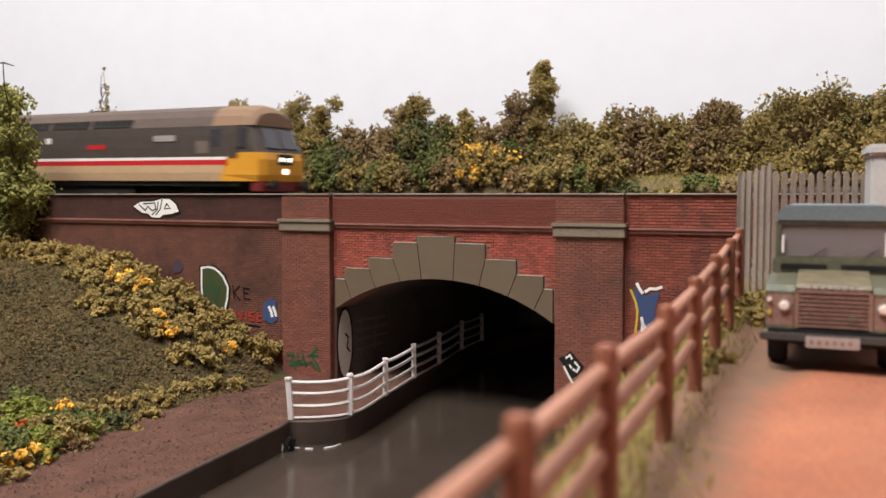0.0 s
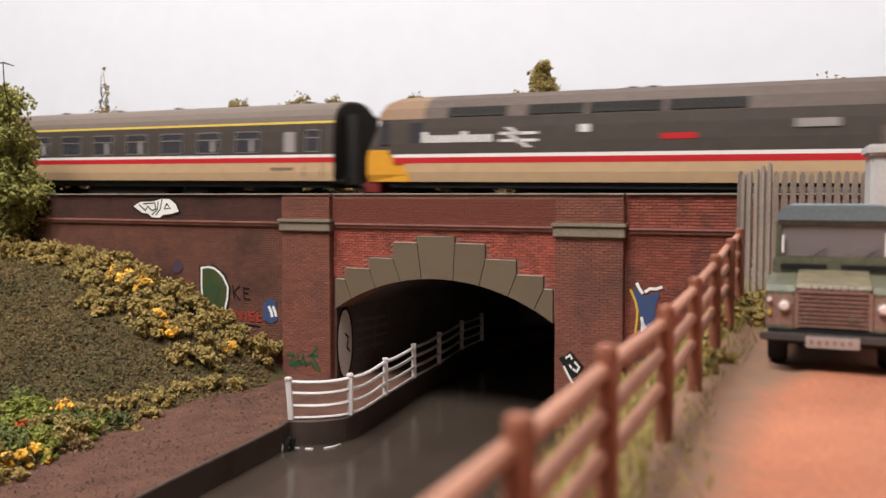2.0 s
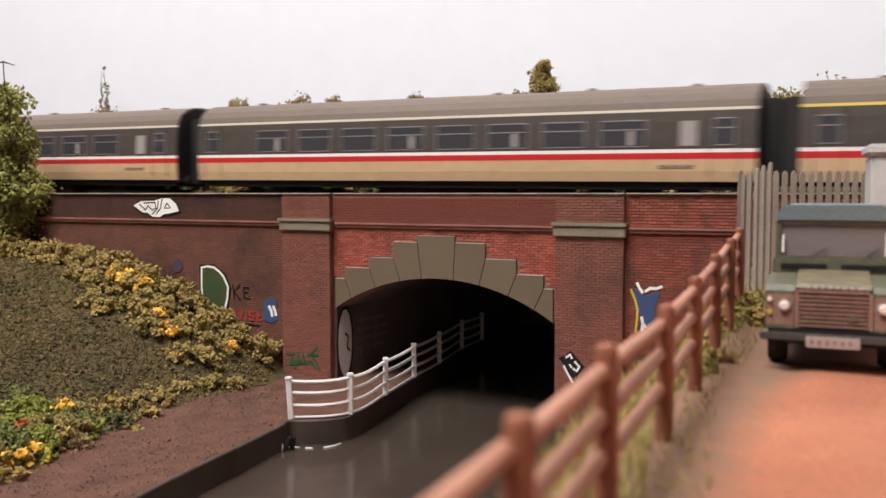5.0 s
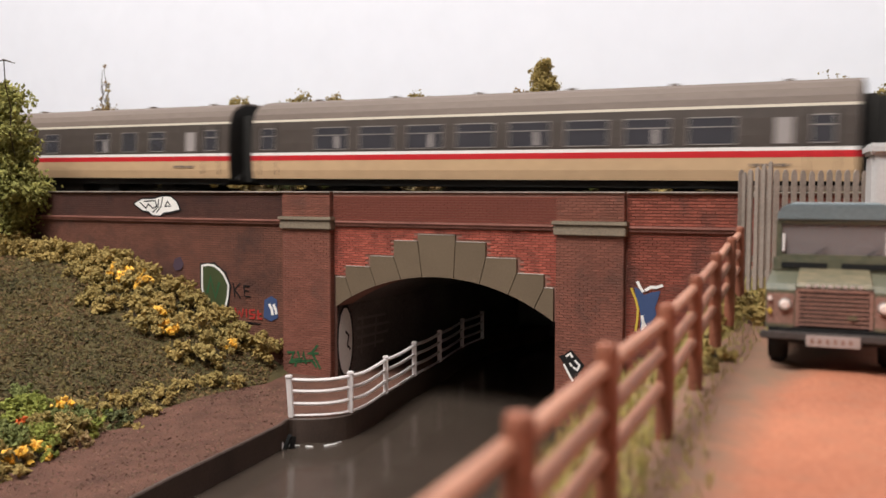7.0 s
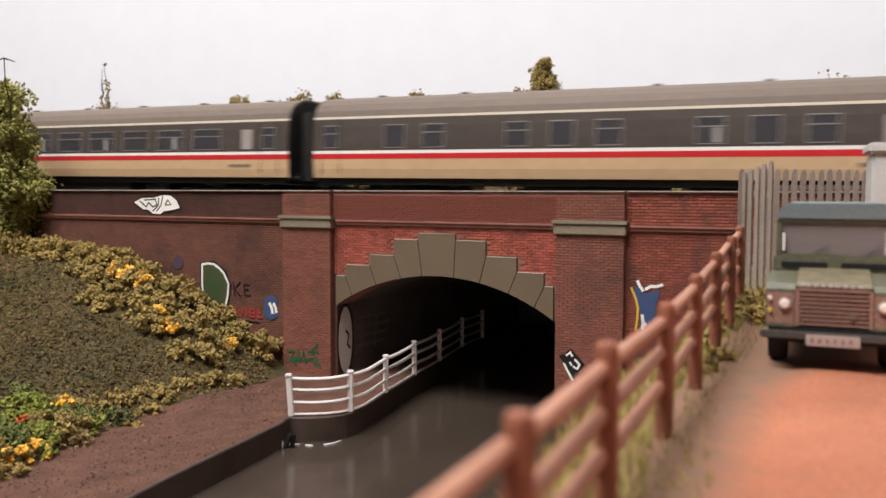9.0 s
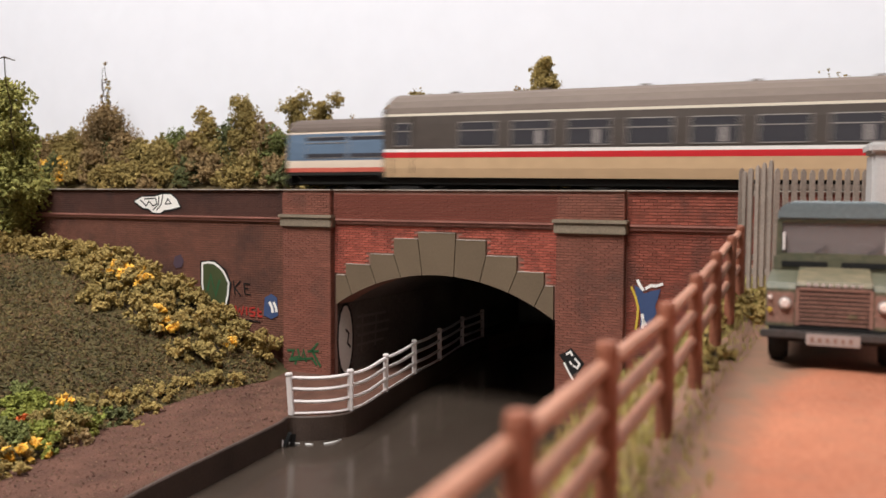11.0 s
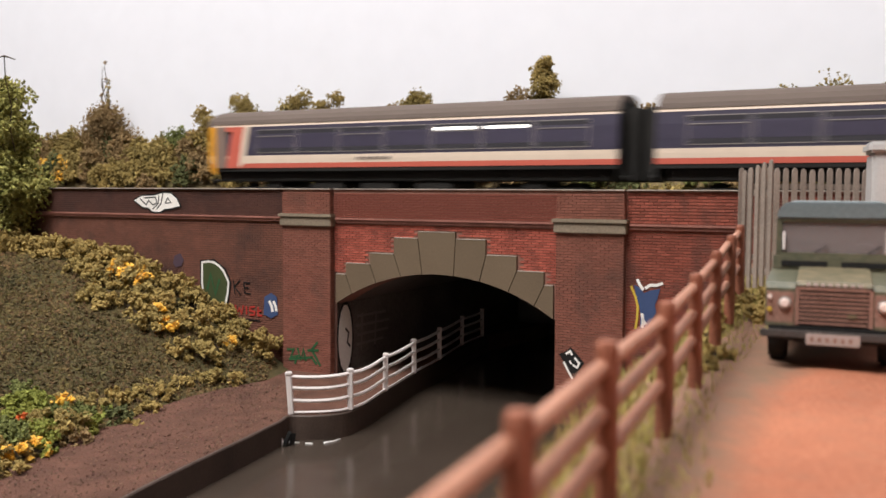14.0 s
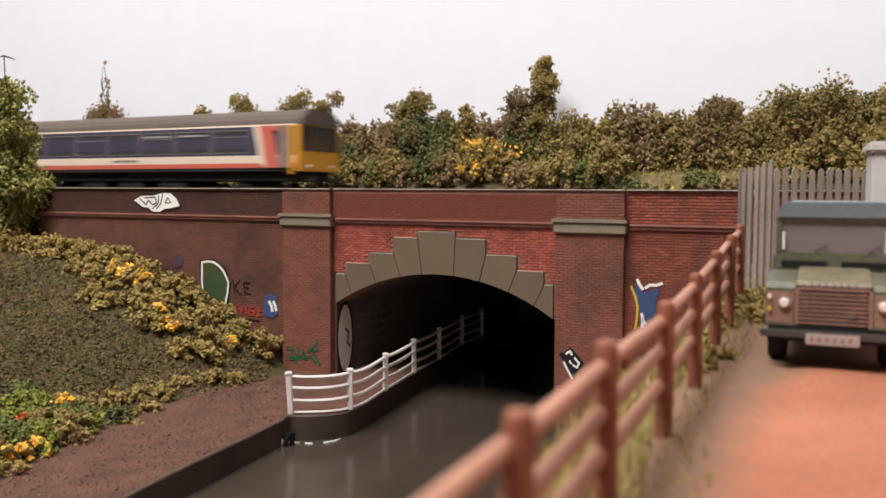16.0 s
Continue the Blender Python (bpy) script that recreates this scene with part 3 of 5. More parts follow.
# bushes on the embankment against the wall
k = 0
u = -262.0
while u < -80:
    v = rng.uniform(-15, -7)
    x, y = uv_to_xy(u, v)
    r = rng.uniform(7.5, 9.5) if u < -150 else rng.uniform(6.5, 8.5)
    fl = 0
    bush(mm(x, y, bank_z(x, y)), r, r * 0.8, r * 0.8, m_leaf_tan if u < -120 or rng.random() < 0.5 else m_leaf, "yellow-flowered gorse bush on the embankment" if fl else "tan-green bush against the bridge wall", 900 + k, 1.0, 1.1, fl, "embankment bushes")
    k += 1
    u += r * 1.05
u = -168.0
while u < -84:
    for v0 in (-26, -38):
        if u < -150 and v0 < -30:
            continue
        v = v0 + rng.uniform(-4, 4)
        x, y = uv_to_xy(u, v)
        if toe_dist(x, y) < 3:
            continue
        r = rng.uniform(5, 7)
        fl = 0
        bush(mm(x, y, bank_z(x, y)), r, r * 0.9, r * 0.75, m_leaf if rng.random() < 0.6 else m_leaf_tan, "yellow-flowered gorse bush on the embankment" if fl else "olive bush on the grassy embankment", 1000 + k, 0.95, 1.1, fl, "embankment bushes")
        k += 1
    u += 8
# undergrowth along the towpath
for i in range(34):
    s = i / 33
    y = 185 + s * 160
    x0 = np.interp(y, [p[1] for p in TOE], [p[0] for p in TOE])
    d = rng.uniform(2, 9) if i % 2 else rng.uniform(9, 30 if y < 290 else 12)
    x = x0 - d
    r = rng.uniform(4.6, 7.4) if y < 285 else rng.uniform(3.2, 5)
    fl = 0
    mt = (m_leaf_green, m_leaf_fresh, m_leaf)[int(rng.integers(0, 3))] if y < 290 else (m_leaf if i % 3 else m_leaf_tan)
    bush(mm(x, y, bank_z(x, y) - 0.5), r, r, r * 0.7, mt, "low green undergrowth beside the towpath", 1200 + i, 0.75, 1.1, fl, "towpath undergrowth", m_flower if i != 15 else m_flower_red)
for i, (x, y, r) in enumerate([(-143.6, 399.2, 6.0), (-134.4, 390.5, 5.5), (-127.9, 385.3, 4.6), (-116.1, 368.1, 4.4), (-110.7, 360.8, 4.4), (-87.0, 363.9, 3.8)]):
    bush(mm(x, y, bank_z(x, y) + r * 0.15), r, r * 0.85, r * 0.8, m_leaf_tan, "yellow-flowered gorse bush on the embankment", 1330 + i, 0.85, 1.1, 110, "embankment bushes")
for i, (x, y, r, mt, fl, fm) in enumerate([(-116.3, 244.9, 4.2, m_leaf_tan, 130, m_flower), (-114.3, 250.9, 4.2, m_leaf_fresh, 110, m_flower), (-120.4, 284.8, 3.4, m_leaf, 60, m_flower), (-125.5, 261.3, 4.2, m_leaf_fresh, 8, m_flower_red), (-105.3, 287.5, 4.8, m_leaf_deep, 0, m_flower), (-110.3, 275.0, 4.6, m_leaf_fresh, 0, m_flower), (-100.0, 285.3, 4.0, m_leaf_tan, 0, m_flower), (-118.6, 270.2, 5, m_leaf_green, 5, m_flower), (-127.7, 271.4, 5, m_leaf_fresh, 0, m_flower), (-113.9, 234.8, 4, m_leaf_tan, 0, m_flower), (-98.7, 300.9, 4, m_leaf_tan, 0, m_flower), (-109.1, 263.4, 4.4, m_leaf_brown, 0, m_flower)]):
    bush(mm(x, y, bank_z(x, y)), r, r, r * 0.75, mt, "leafy green clump with orange-yellow flowers beside the towpath" if fl > 20 else "low leafy clump beside the towpath", 1300 + i, 0.75, 1.1, fl, "towpath undergrowth", fm)
# leafy tree in front of the parapet
small_tree(mm(-213, 438, bank_z(-213, 438)), 82, 36, m_leaf_canopy, "bright green leafy tree standing before the parapet", 1400, 16, False, crumb=1.3, low=0.2)
small_tree(mm(-220, 450, bank_z(-220, 450)), 82, 36, m_leaf, "olive-green tree standing before the parapet", 1401, 12, False, crumb=1.3, low=0.15)
bm = B(); r2 = np.random.default_rng(5)
stem(bm, (-204, 432, 120), (-196.5, 408, 162), 0.3, 0.25, r2, 0.05)
stem(bm, (-196.5, 408, 162), (-191.5, 408, 160.5), 0.4, 0.2, r2, 0.05); stem(bm, (-196.5, 408, 162), (-201, 408, 160.5), 0.35, 0.15, r2, 0.05)
thing("bare_branch", bm, m_twig, "bare dark forked twig above a tree", "branch")
# bushes by the lane
for i, (x, y, r, mt) in enumerate([(70, 200, 4.0, m_leaf_tan), (76, 222, 4, m_leaf_tan), (68, 212, 4, m_leaf), (58, 195, 4, m_leaf_tan), (50, 176, 4.0, m_leaf), (54, 184, 3.6, m_leaf_tan), (43, 150, 2.8, m_leaf), (64, 204, 3.5, m_leaf), (49, 160, 3.0, m_leaf_tan)]):
    bush(mm(x, y, lane_z(x, y)), r, r, r * 0.8, mt, "scruffy olive bush beside the dirt lane", 1500 + i, 0.8, 1.1, 0, "lane bushes")


def blades(name, places, h, w, material, label, seed, lean=0.35):
    rg = np.random.default_rng(seed)
    vs, fs = [], []
    for x, y, z in places:
        a, b = rg.uniform(0, 6.28), rg.normal(size=2) * lean
        hh, ww = h * rg.uniform(0.5, 1.3), w * rg.uniform(0.6, 1.3)
        dx, dy = math.cos(a) * ww, math.sin(a) * ww
        kk = len(vs)
        vs += [(x - dx, y - dy, z - 0.3), (x + dx, y + dy, z - 0.3), (x + b[0] * hh, y + b[1] * hh, z + hh)]
        fs.append((kk, kk + 1, kk + 2))
    me = bpy.data.meshes.new(name)
    me.from_pydata((np.array(vs) * M).tolist(), [], fs)
    me.materials.append(material)
    return tagged(new(name, me), label, "grass", kind="stuff")


m_leaf_turf = mat("crumbly_turf", (0.17, 0.108, 0.044), 0.95, 0.3, 130, 0.3, col2=(0.048, 0.044, 0.018), island=0.42)
m_grit = mat("grit", (0.15, 0.085, 0.06), 0.95, 0.3, 200, 0.2, island=0.45)
m_blade = mat("grass_fibre", (0.165, 0.13, 0.04), 0.9, 0.3, 120, 0, col2=(0.07, 0.075, 0.02), island=0.45)
m_blade_dry = mat("dry_grass_fibre", (0.50, 0.40, 0.14), 0.9, 0.3, 120, 0, col2=(0.28, 0.25, 0.075), island=0.4)
pl = []
while len(pl) < 14000:
    x, y = rng.uniform(-330, -70), rng.uniform(170, 480)
    d = toe_dist(x, y)
    if d > 0.5 and wall_v(x, y) < -2 and x > -0.62 * y - 10:
        pl.append((x, y, bank_z(x, y)))
turf, size = [], []
while len(turf) < 34000:
    x, y = rng.uniform(-330, -70), rng.uniform(170, 480)
    if toe_dist(x, y) > 0.3 and wall_v(x, y) < -2 and x > -0.62 * y - 10:
        turf.append((x, y, bank_z(x, y) + 0.1)), size.append(rng.uniform(0.3, 0.85))
me = crumbs("turf", turf, size, m_leaf_turf, 77)
tagged(new("turf", me), "coarse crumbly olive-brown turf on the embankment", "turf", kind="stuff")
grit, size = [], []
while len(grit) < 4200:
    y = rng.uniform(190, 345)
    a_ = np.interp(y, [p[1] for p in TOE], [p[0] for p in TOE])
    b_ = np.interp(y, [220, 268, 288, 300], [-77, -61, -54, -53])
    x = rng.uniform(a_, b_)
    if wall_v(x, y) < -3:
        grit.append((x, y, TOW_Z)), size.append(rng.uniform(0.12, 0.42) ** 1.0)
tagged(new("grit", crumbs("grit", grit, size, m_grit, 78)), "scattered brown grit on the towpath", "grit", kind="stuff")
blades("grass", pl, 1.6, 0.14, m_blade, "short olive static grass on the embankment", 21)
pl = []
while len(pl) < 17000:
    y = rng.uniform(60, 260)
    x = lane_edge(y) + (rng.uniform(-7, 15) if rng.random() < 0.96 else rng.uniform(14, 22))
    pl.append((x, y, lane_z(x, y)))
blades("verge_grass", pl, 1.6, 0.17, m_blade_dry, "dry tufty grass along the lane fence", 22)
pl = []
for y0 in (92, 97, 118, 124, 131, 138, 146, 152, 160):
    for i in range(110):
        y = y0 + rng.normal() * 2.2
        x = lane_edge(y) - 1.5 + rng.normal() * 1.3
        pl.append((x, y, lane_z(x, y)))
blades("reeds", pl, 4.5, 0.14, m_reed, "straw-coloured dry reeds on the canal bank", 23, 0.3)

pl = []
while len(pl) < 5000:
    u, v = rng.uniform(2, 100), rng.uniform(156, 174)
    p = WALL @ Vector((u * M, v * M, 0))
    pl.append((p.x / M, p.y / M, back_bank(u, v)))
blades("bank_grass", pl, 2.0, 0.2, m_blade_dry, "dry straw-coloured grass on the bank behind the tracks", 24, 0.5)

# ---- white towpath railing ----
POSTS = [(-50.6, 297.6), (-31.6, 303.9), (-21.5, 333.2), (-11.8, 365.8), (-1.7, 396.6), (9.0, 434), (20.0, 461)]


def tube(bm, pts, r, n=7):
    """One bent round bar through the points."""
    pts = [Vector(p) for p in pts]
    rings = []
    for i, p in enumerate(pts):
        q = (pts[min(i + 1, len(pts) - 1)] - pts[max(i - 1, 0)]).to_track_quat("Z", "Y")
        rings.append([bm.verts.new(p + q @ Vector((r * math.cos(a), r * math.sin(a), 0))) for a in [6.2832 * j / n for j in range(n)]])
    for a, b in zip(rings, rings[1:]):
        for j in range(n):
            bm.faces.new((a[j], a[(j + 1) % n], b[(j + 1) % n], b[j]))
    bm.faces.new(rings[0][::-1]), bm.faces.new(rings[-1])


def spline(pts, n):
    out = []
    for i in range(len(pts) - 1):
        p0, p1, p2, p3 = pts[max(i - 1, 0)], pts[i], pts[i + 1], pts[min(i + 2, len(pts) - 1)]
        for j in range(n):
            t = j / n
            out.append(tuple(0.5 * (2 * b + (c - a) * t + (2 * a - 5 * b + 4 * c - d) * t * t + (3 * b - a - 3 * c + d) * t ** 3) for a, b, c, d in zip(p0, p1, p2, p3)))
    return out + [pts[-1]]


railing = empty("railing", "white painted post-and-rail railing along the towpath", "railing")
for i, (x, y) in enumerate(POSTS):
    lean = Matrix.Translation((x, y, TOW_Z)) @ Euler((0, math.radians(-3.5 if i == 0 else 0.6 * (i % 3 - 1)), 0)).to_matrix().to_4x4()
    bm = B(); box(bm, -0.95, 0.95, -0.8, 0.8, 0.1, 13.6, 0.25, lean); box(bm, -1.15, 1.15, -1.0, 1.0, 13.4, 14.5, 0.3, lean); part("post", bm, m_white, railing)
curve_pts = spline(POSTS, 6)
for h, fat in ((0.75, 0.5), (4.9, 0.62), (9.1, 0.62), (12.9, 0.62)):
    for i in range(len(POSTS) - 1):
        bm = B()
        seg = curve_pts[i * 6:i * 6 + 7]
        tube(bm, [(*p, TOW_Z + h - (0.45 if h > 2 else 0.1) * math.sin(j / 6 * math.pi)) for j, p in enumerate(seg)], fat, 6)
        part("rail", bm, m_white, railing)
# dark kerb under the railing
bm = B()
kerb_line = spline([(-95, 150), (-76.4, 220), (-60, 268), (-53.2, 288), (-51.2, 296), (-44, 296.2), (-36.5, 298.4), (-31, 304), (-24.4, 323), (-17.8, 345), (-11.4, 366), (-0.4, 396), (11.6, 435), (22.6, 461)], 5)
rows_ = []
for i, (ax, ay) in enumerate(kerb_line):
    (px_, py_), (qx_, qy_) = kerb_line[max(i - 1, 0)], kerb_line[min(i + 1, len(kerb_line) - 1)]
    L = math.hypot(qx_ - px_, qy_ - py_)
    nx, ny = (qy_ - py_) / L, -(qx_ - px_) / L
    rows_.append([bm.verts.new((ax + nx * d, ay + ny * d, z)) for d, z in ((-0.5, 18), (-0.5, TOW_Z + 0.15), (0.3, TOW_Z + 0.15), (0.6, TOW_Z - 0.2), (0.8, 18))])
for a, b in zip(rows_, rows_[1:]):
    for i in range(5):
        bm.faces.new((a[i], a[(i + 1) % 5], b[(i + 1) % 5], b[i]))
thing("kerb", bm, m_edge, "dark wet concrete canal kerb", "kerb", kind="structure")
# the shine where water meets kerb, modelled as glossy white streaks
m_glint = mat("pale_waterline_glint", (0.7, 0.68, 0.66), 0.15, 0.1, 700, 0.3, spec=0.6)
for pts in ([(-52.5, 292.2), (-50, 292.6), (-47, 291.6)], [(-45, 291.2), (-42.5, 290.6)], [(-39, 291.5), (-36, 293.5), (-34, 296.5)]):
    bm = B()
    tube(bm, [(*p, WATER_Z + 0.15) for p in pts], 0.35, 6)
    thing("glint_streak", bm, m_glint, "glossy white streak imitating a glint at the waterline", "foam", "waterline streaks", smooth=True)
litter = empty("litter", "small heap of black and white litter at the kerb corner", "litter")
for i in range(7):
    bm = B(); x, y = -52.0 + rng.normal() * 1.1, 291.0 + rng.normal() * 1.5
    box(bm, x - 0.8, x + 0.8, y - 0.4, y + 0.4, WATER_Z - 0.3, WATER_Z + rng.uniform(1, 5.5), 0.1, Matrix.Translation((x, y, 20)) @ Euler((rng.uniform(-0.4, 0.4), rng.uniform(-0.5, 0.5), rng.uniform(0, 3))).to_matrix().to_4x4() @ Matrix.Translation((-x, -y, -20)))
    part("scrap", bm, m_white if i == 4 else m_black, litter)

# ---- timber lane fence ----
fence = empty("timber_fence", "brown round-post three-rail timber fence beside the lane", "fence")
FP = [(-6.8, 26.5, 89.8), (4.4, 54, 89.8), (14.6, 79, 89.9), (27, 109, 89.7), (38.6, 137, 90.6), (50, 165, 92.2), (61, 192, 93.8), (72, 219, 95)]
# darker than the rails: shade on the upright post sides is in the colour
m_timber_shaded = mat("shaded_timber_post", (0.36, 0.135, 0.08), 0.6, 0.3, 500, 0.35, col2=(0.21, 0.075, 0.045))
rp_ = random.Random(8)
for x, y, z in FP:
    tip = (x + rp_.uniform(-0.25, 0.25), y, z - 0.6)
    bm = B(); cyl(bm, (x, y, z - 19), tip, 1.1, 1.02, 14); cyl(bm, tip, (tip[0], y, z - 0.1), 1.02, 0.85, 14); cyl(bm, (tip[0], y, z - 0.1), (tip[0], y, z), 0.85, 0.45, 14)
    part("post", bm, m_timber_shaded, fence, "round red-brown post, coloured darker for its shaded sides", smooth=False)
for (ax, ay, az), (bx, by, bz) in zip(FP, FP[1:]):
    for d in (2.2, 6.3, 10.3):
        e0, e1 = rp_.uniform(-0.3, 0.3), rp_.uniform(-0.3, 0.3)
        bm = B(); cyl(bm, (ax - 0.5, ay, az - d + e0), (bx - 0.5, by, bz - d + e1), 0.82, 0.74, 12); part("rail", bm, m_timber, fence)

# ---- palisade ----
palisade = empty("palisade_fence", "weathered grey palisade fence round a yard corner", "fence")


def pale_mesh():
    bm = B()
    prism(bm, [(-0.85, 0), (0.85, 0), (0.85, 31), (0.5, 31.9), (0, 32.2), (-0.5, 31.9), (-0.85, 31)], -0.3, 0.3)
    return mesh_of("pale", bm, m_grey_pale)


PALE = pale_mesh()
PE = (86, 262)
PB, PC, PD = (79.6, 240), (84.0, 233), (170, 262)
for (ax, ay), (bx, by) in ((PB, PC), (PE, PD)):
    L = math.hypot(bx - ax, by - ay)
    ang = math.degrees(math.atan2(by - ay, bx - ax))
    n = int(L / (1.9 if by < ay else 2.5))
    for i in range(n + 1):
        k = i / n
        x, y = ax + (bx - ax) * k, ay + (by - ay) * k
        o = new("pale", PALE); o.parent = palisade
        o.matrix_local = mm(x, y, lane_z(x, y) - 0.3 + (3.2 * k if by < ay else 0), ang) @ Matrix.Diagonal((0.66 if by < ay else 0.92, 1, 1, 1))
    for h in (6, 26.5):
        bm = B(); c_ = Matrix.Translation((ax, ay, lane_z(bx, by) + h)) @ Euler((0, 0, math.radians(ang))).to_matrix().to_4x4()
        box(bm, 0, L, 0.3, 1.2, -0.8, 0.8, 0.1, c_); part("rail", bm, m_grey_pale, palisade)
cabinet = empty("equipment_cabinet", "light grey steel lineside cabinet behind the parked vehicle", "cabinet", mm(127, 236, lane_z(127, 236), -20))
bm = B(); box(bm, -15, 15, -8, 8, -1, 36.5, 0.6); part("body", bm, m_grey_box, cabinet)
bm = B(); box(bm, -16, 16, -9, 9, 36.5, 39.5, 0.8); part("lid", bm, m_grey_box, cabinet)
for x in (-14, 0.3):
    bm = B(); box(bm, x, x + 13.7, -8.5, -8, 3, 35, 0.15); d_ = part("door", bm, m_grey_box, cabinet)
    bm = B(); box(bm, x + (12 if x < 0 else 1), x + (12.8 if x < 0 else 1.8), -9.1, -8.5, 17, 20, 0.1); part("handle", bm, m_black, d_)
# ---- graffiti ----
def paint(name, hexc):
    return mat(name, hexc, 0.6, 0.1, 500, 0.15)


g_white, g_green, g_blue, g_red, g_black, g_yellow = (paint("spray_" + n, c) for n, c in (("white", (0.86, 0.83, 0.79)), ("green", (0.03, 0.10, 0.04)), ("blue", (0.05, 0.08, 0.18)), ("red", (0.42, 0.04, 0.03)), ("black", (0.012, 0.011, 0.011)), ("yellow", (0.6, 0.42, 0.06))))
g_olive = paint("spray_olive", (0.06, 0.075, 0.03))
m_faded_blue = paint("faded_blue_spray", (0.085, 0.055, 0.075))
m_spray_dim = paint("dulled_grey_spray", (0.20, 0.175, 0.165))


def stroke(bm, pts, w, y):
    rows = []
    for i, p in enumerate(pts):
        d0 = Vector(p) - Vector(pts[max(i - 1, 0)])
        d1 = Vector(pts[min(i + 1, len(pts) - 1)]) - Vector(p)
        t = (d0.normalized() + d1.normalized()).normalized() if (d0.length and d1.length) else (d0 + d1).normalized()
        k = 1.0 if not (d0.length and d1.length) else min(1.6, 1 / max(0.5, t.dot(d1.normalized())))
        nn = Vector((-t.y, t.x)) * w / 2 * k
        rows.append([bm.verts.new((q.x, yy, q.y)) for q in (Vector(p) + nn, Vector(p) - nn) for yy in (y, y + 0.12)])
    for a, b in zip(rows, rows[1:]):
        for i, j in ((0, 2), (2, 3), (3, 1), (1, 0)):
            bm.faces.new((a[i], a[j], b[j], b[i]))
    bm.faces.new([rows[0][i] for i in (0, 1, 3, 2)]), bm.faces.new([rows[-1][i] for i in (0, 2, 3, 1)])


def mural(label, layers, m=WALL, y=-0.14):
    """One painted piece: fills and strokes, each layer a hair proud of the last."""
    ob = empty("graffiti", label, "graffiti", m, "graffiti on the brickwork")
    for i, (kind, material, pts, w) in enumerate(layers):
        bm = B()
        if kind == "fill":
            prism(bm, pts, y - 0.03 * i, y - 0.03 * i + 0.1)
            part("paint_fill", bm, material, ob)
        else:
            bm.free()
            for run in pts:
                bm = B(); stroke(bm, run, w, y - 0.03 * i); part("paint_line", bm, material, ob)
    return ob


mural("white bubble-letter graffiti with black outlines on the parapet", [
    ("line", g_black, [[(-160.6, 97.8), (-155.4, 100.0), (-147.7, 100.3), (-142.6, 101.5), (-137.8, 101.3), (-134.0, 98.8), (-132.0, 95.3), (-138.0, 94.0), (-141.7, 93.6), (-144.2, 92.3), (-149, 92.5), (-151.8, 94.2), (-154.8, 94.5), (-160.6, 97.8)]], 0.9),
    ("fill", g_white, [(-160.2, 97.8), (-155.4, 99.8), (-147.7, 100.0), (-142.6, 101.2), (-137.8, 101.1), (-134.3, 98.8), (-132.5, 95.5), (-138.0, 94.4), (-141.9, 94.0), (-144.3, 92.6), (-148.8, 92.8), (-151.4, 94.5), (-154.8, 94.8)], 0),
    ("line", g_black, [[(-156.6, 98.5), (-152.8, 95.8), (-151.2, 97.8), (-148.6, 95.8), (-146.2, 96.7), (-147, 99.3), (-153.9, 98.9)], [(-142.4, 101.0), (-143.6, 96.6), (-146.4, 93.9)], [(-141.2, 96.7), (-139.6, 99.0), (-137.6, 96.9), (-141.2, 96.7)], [(-144.9, 100.0), (-145.4, 96.4), (-148.8, 93.9)]], 0.6)])
mural("white-outlined olive letter graffiti on sooty brick", [
    ("line", g_black, [[(-120.6, 56), (-120.8, 71.4), (-113, 72.2), (-106.6, 68.2), (-103.9, 62.5), (-106.2, 51)]], 0.8),
    ("fill", g_olive, [(-119.6, 56), (-119.8, 70.6), (-113, 71.0), (-107.7, 67.4), (-105.0, 62.9), (-105.8, 58), (-107.6, 51.6)], 0),
    ("line", g_white, [[(-119.2, 55.6), (-120, 62), (-119.8, 70.8), (-116.4, 71.4), (-113, 71.1), (-110, 69.5), (-107.7, 67.5), (-105.0, 62.9), (-105.5, 58), (-107.5, 51.2)]], 0.95),
    ("line", g_green, [[(-117, 59), (-115, 66), (-112.4, 57), (-110, 64)]], 1.3)])
mural("black scrawled graffiti on sooty brick", [("line", g_black, [[(-102.5, 64), (-101.6, 58)], [(-98.6, 64), (-101.8, 61), (-98.4, 57.6)], [(-96.6, 63.4), (-96.2, 58.6)], [(-96.6, 63.2), (-93.4, 62.8)], [(-96.4, 61), (-94, 60.8)], [(-96.2, 58.6), (-93, 58.4)], [(-101, 47.4), (-88, 47.0)]], 0.55)])
mural("red sprayed scrawl on sooty brick", [("line", g_red, [[(-101.5, 53.2), (-100.3, 49.4), (-99.2, 52), (-98, 49.4), (-97, 53.2)], [(-95.4, 53), (-95.2, 49.4)], [(-90.8, 53), (-93.4, 52.6), (-93.4, 51.2), (-90.8, 50.8), (-91.2, 49.4), (-93.6, 49.4)], [(-89, 53), (-89, 49.4), (-86.8, 49.4)], [(-89, 51.4), (-87.2, 51.4)]], 0.75)])
mural("blue sprayed patch with white ovals", [("fill", g_blue, [(-86, 50), (-85.5, 57.6), (-82, 59.4), (-79, 58), (-78.4, 50.4), (-82, 48.6)], 0), ("line", g_white, [[(-83, 56), (-81.6, 53.6), (-81.2, 51.4)], [(-80.8, 56), (-79.6, 53.8), (-79.2, 51.8)]], 1.3)])
mural("faded blue sprayed patch on brick", [("fill", m_faded_blue, [(-137, 69.8), (-136, 73.2), (-132.6, 74.4), (-130.6, 71.4), (-132, 68.6), (-135.4, 68)], 0)])
PIER = WALL @ mm(1.0, -2.45, 0)
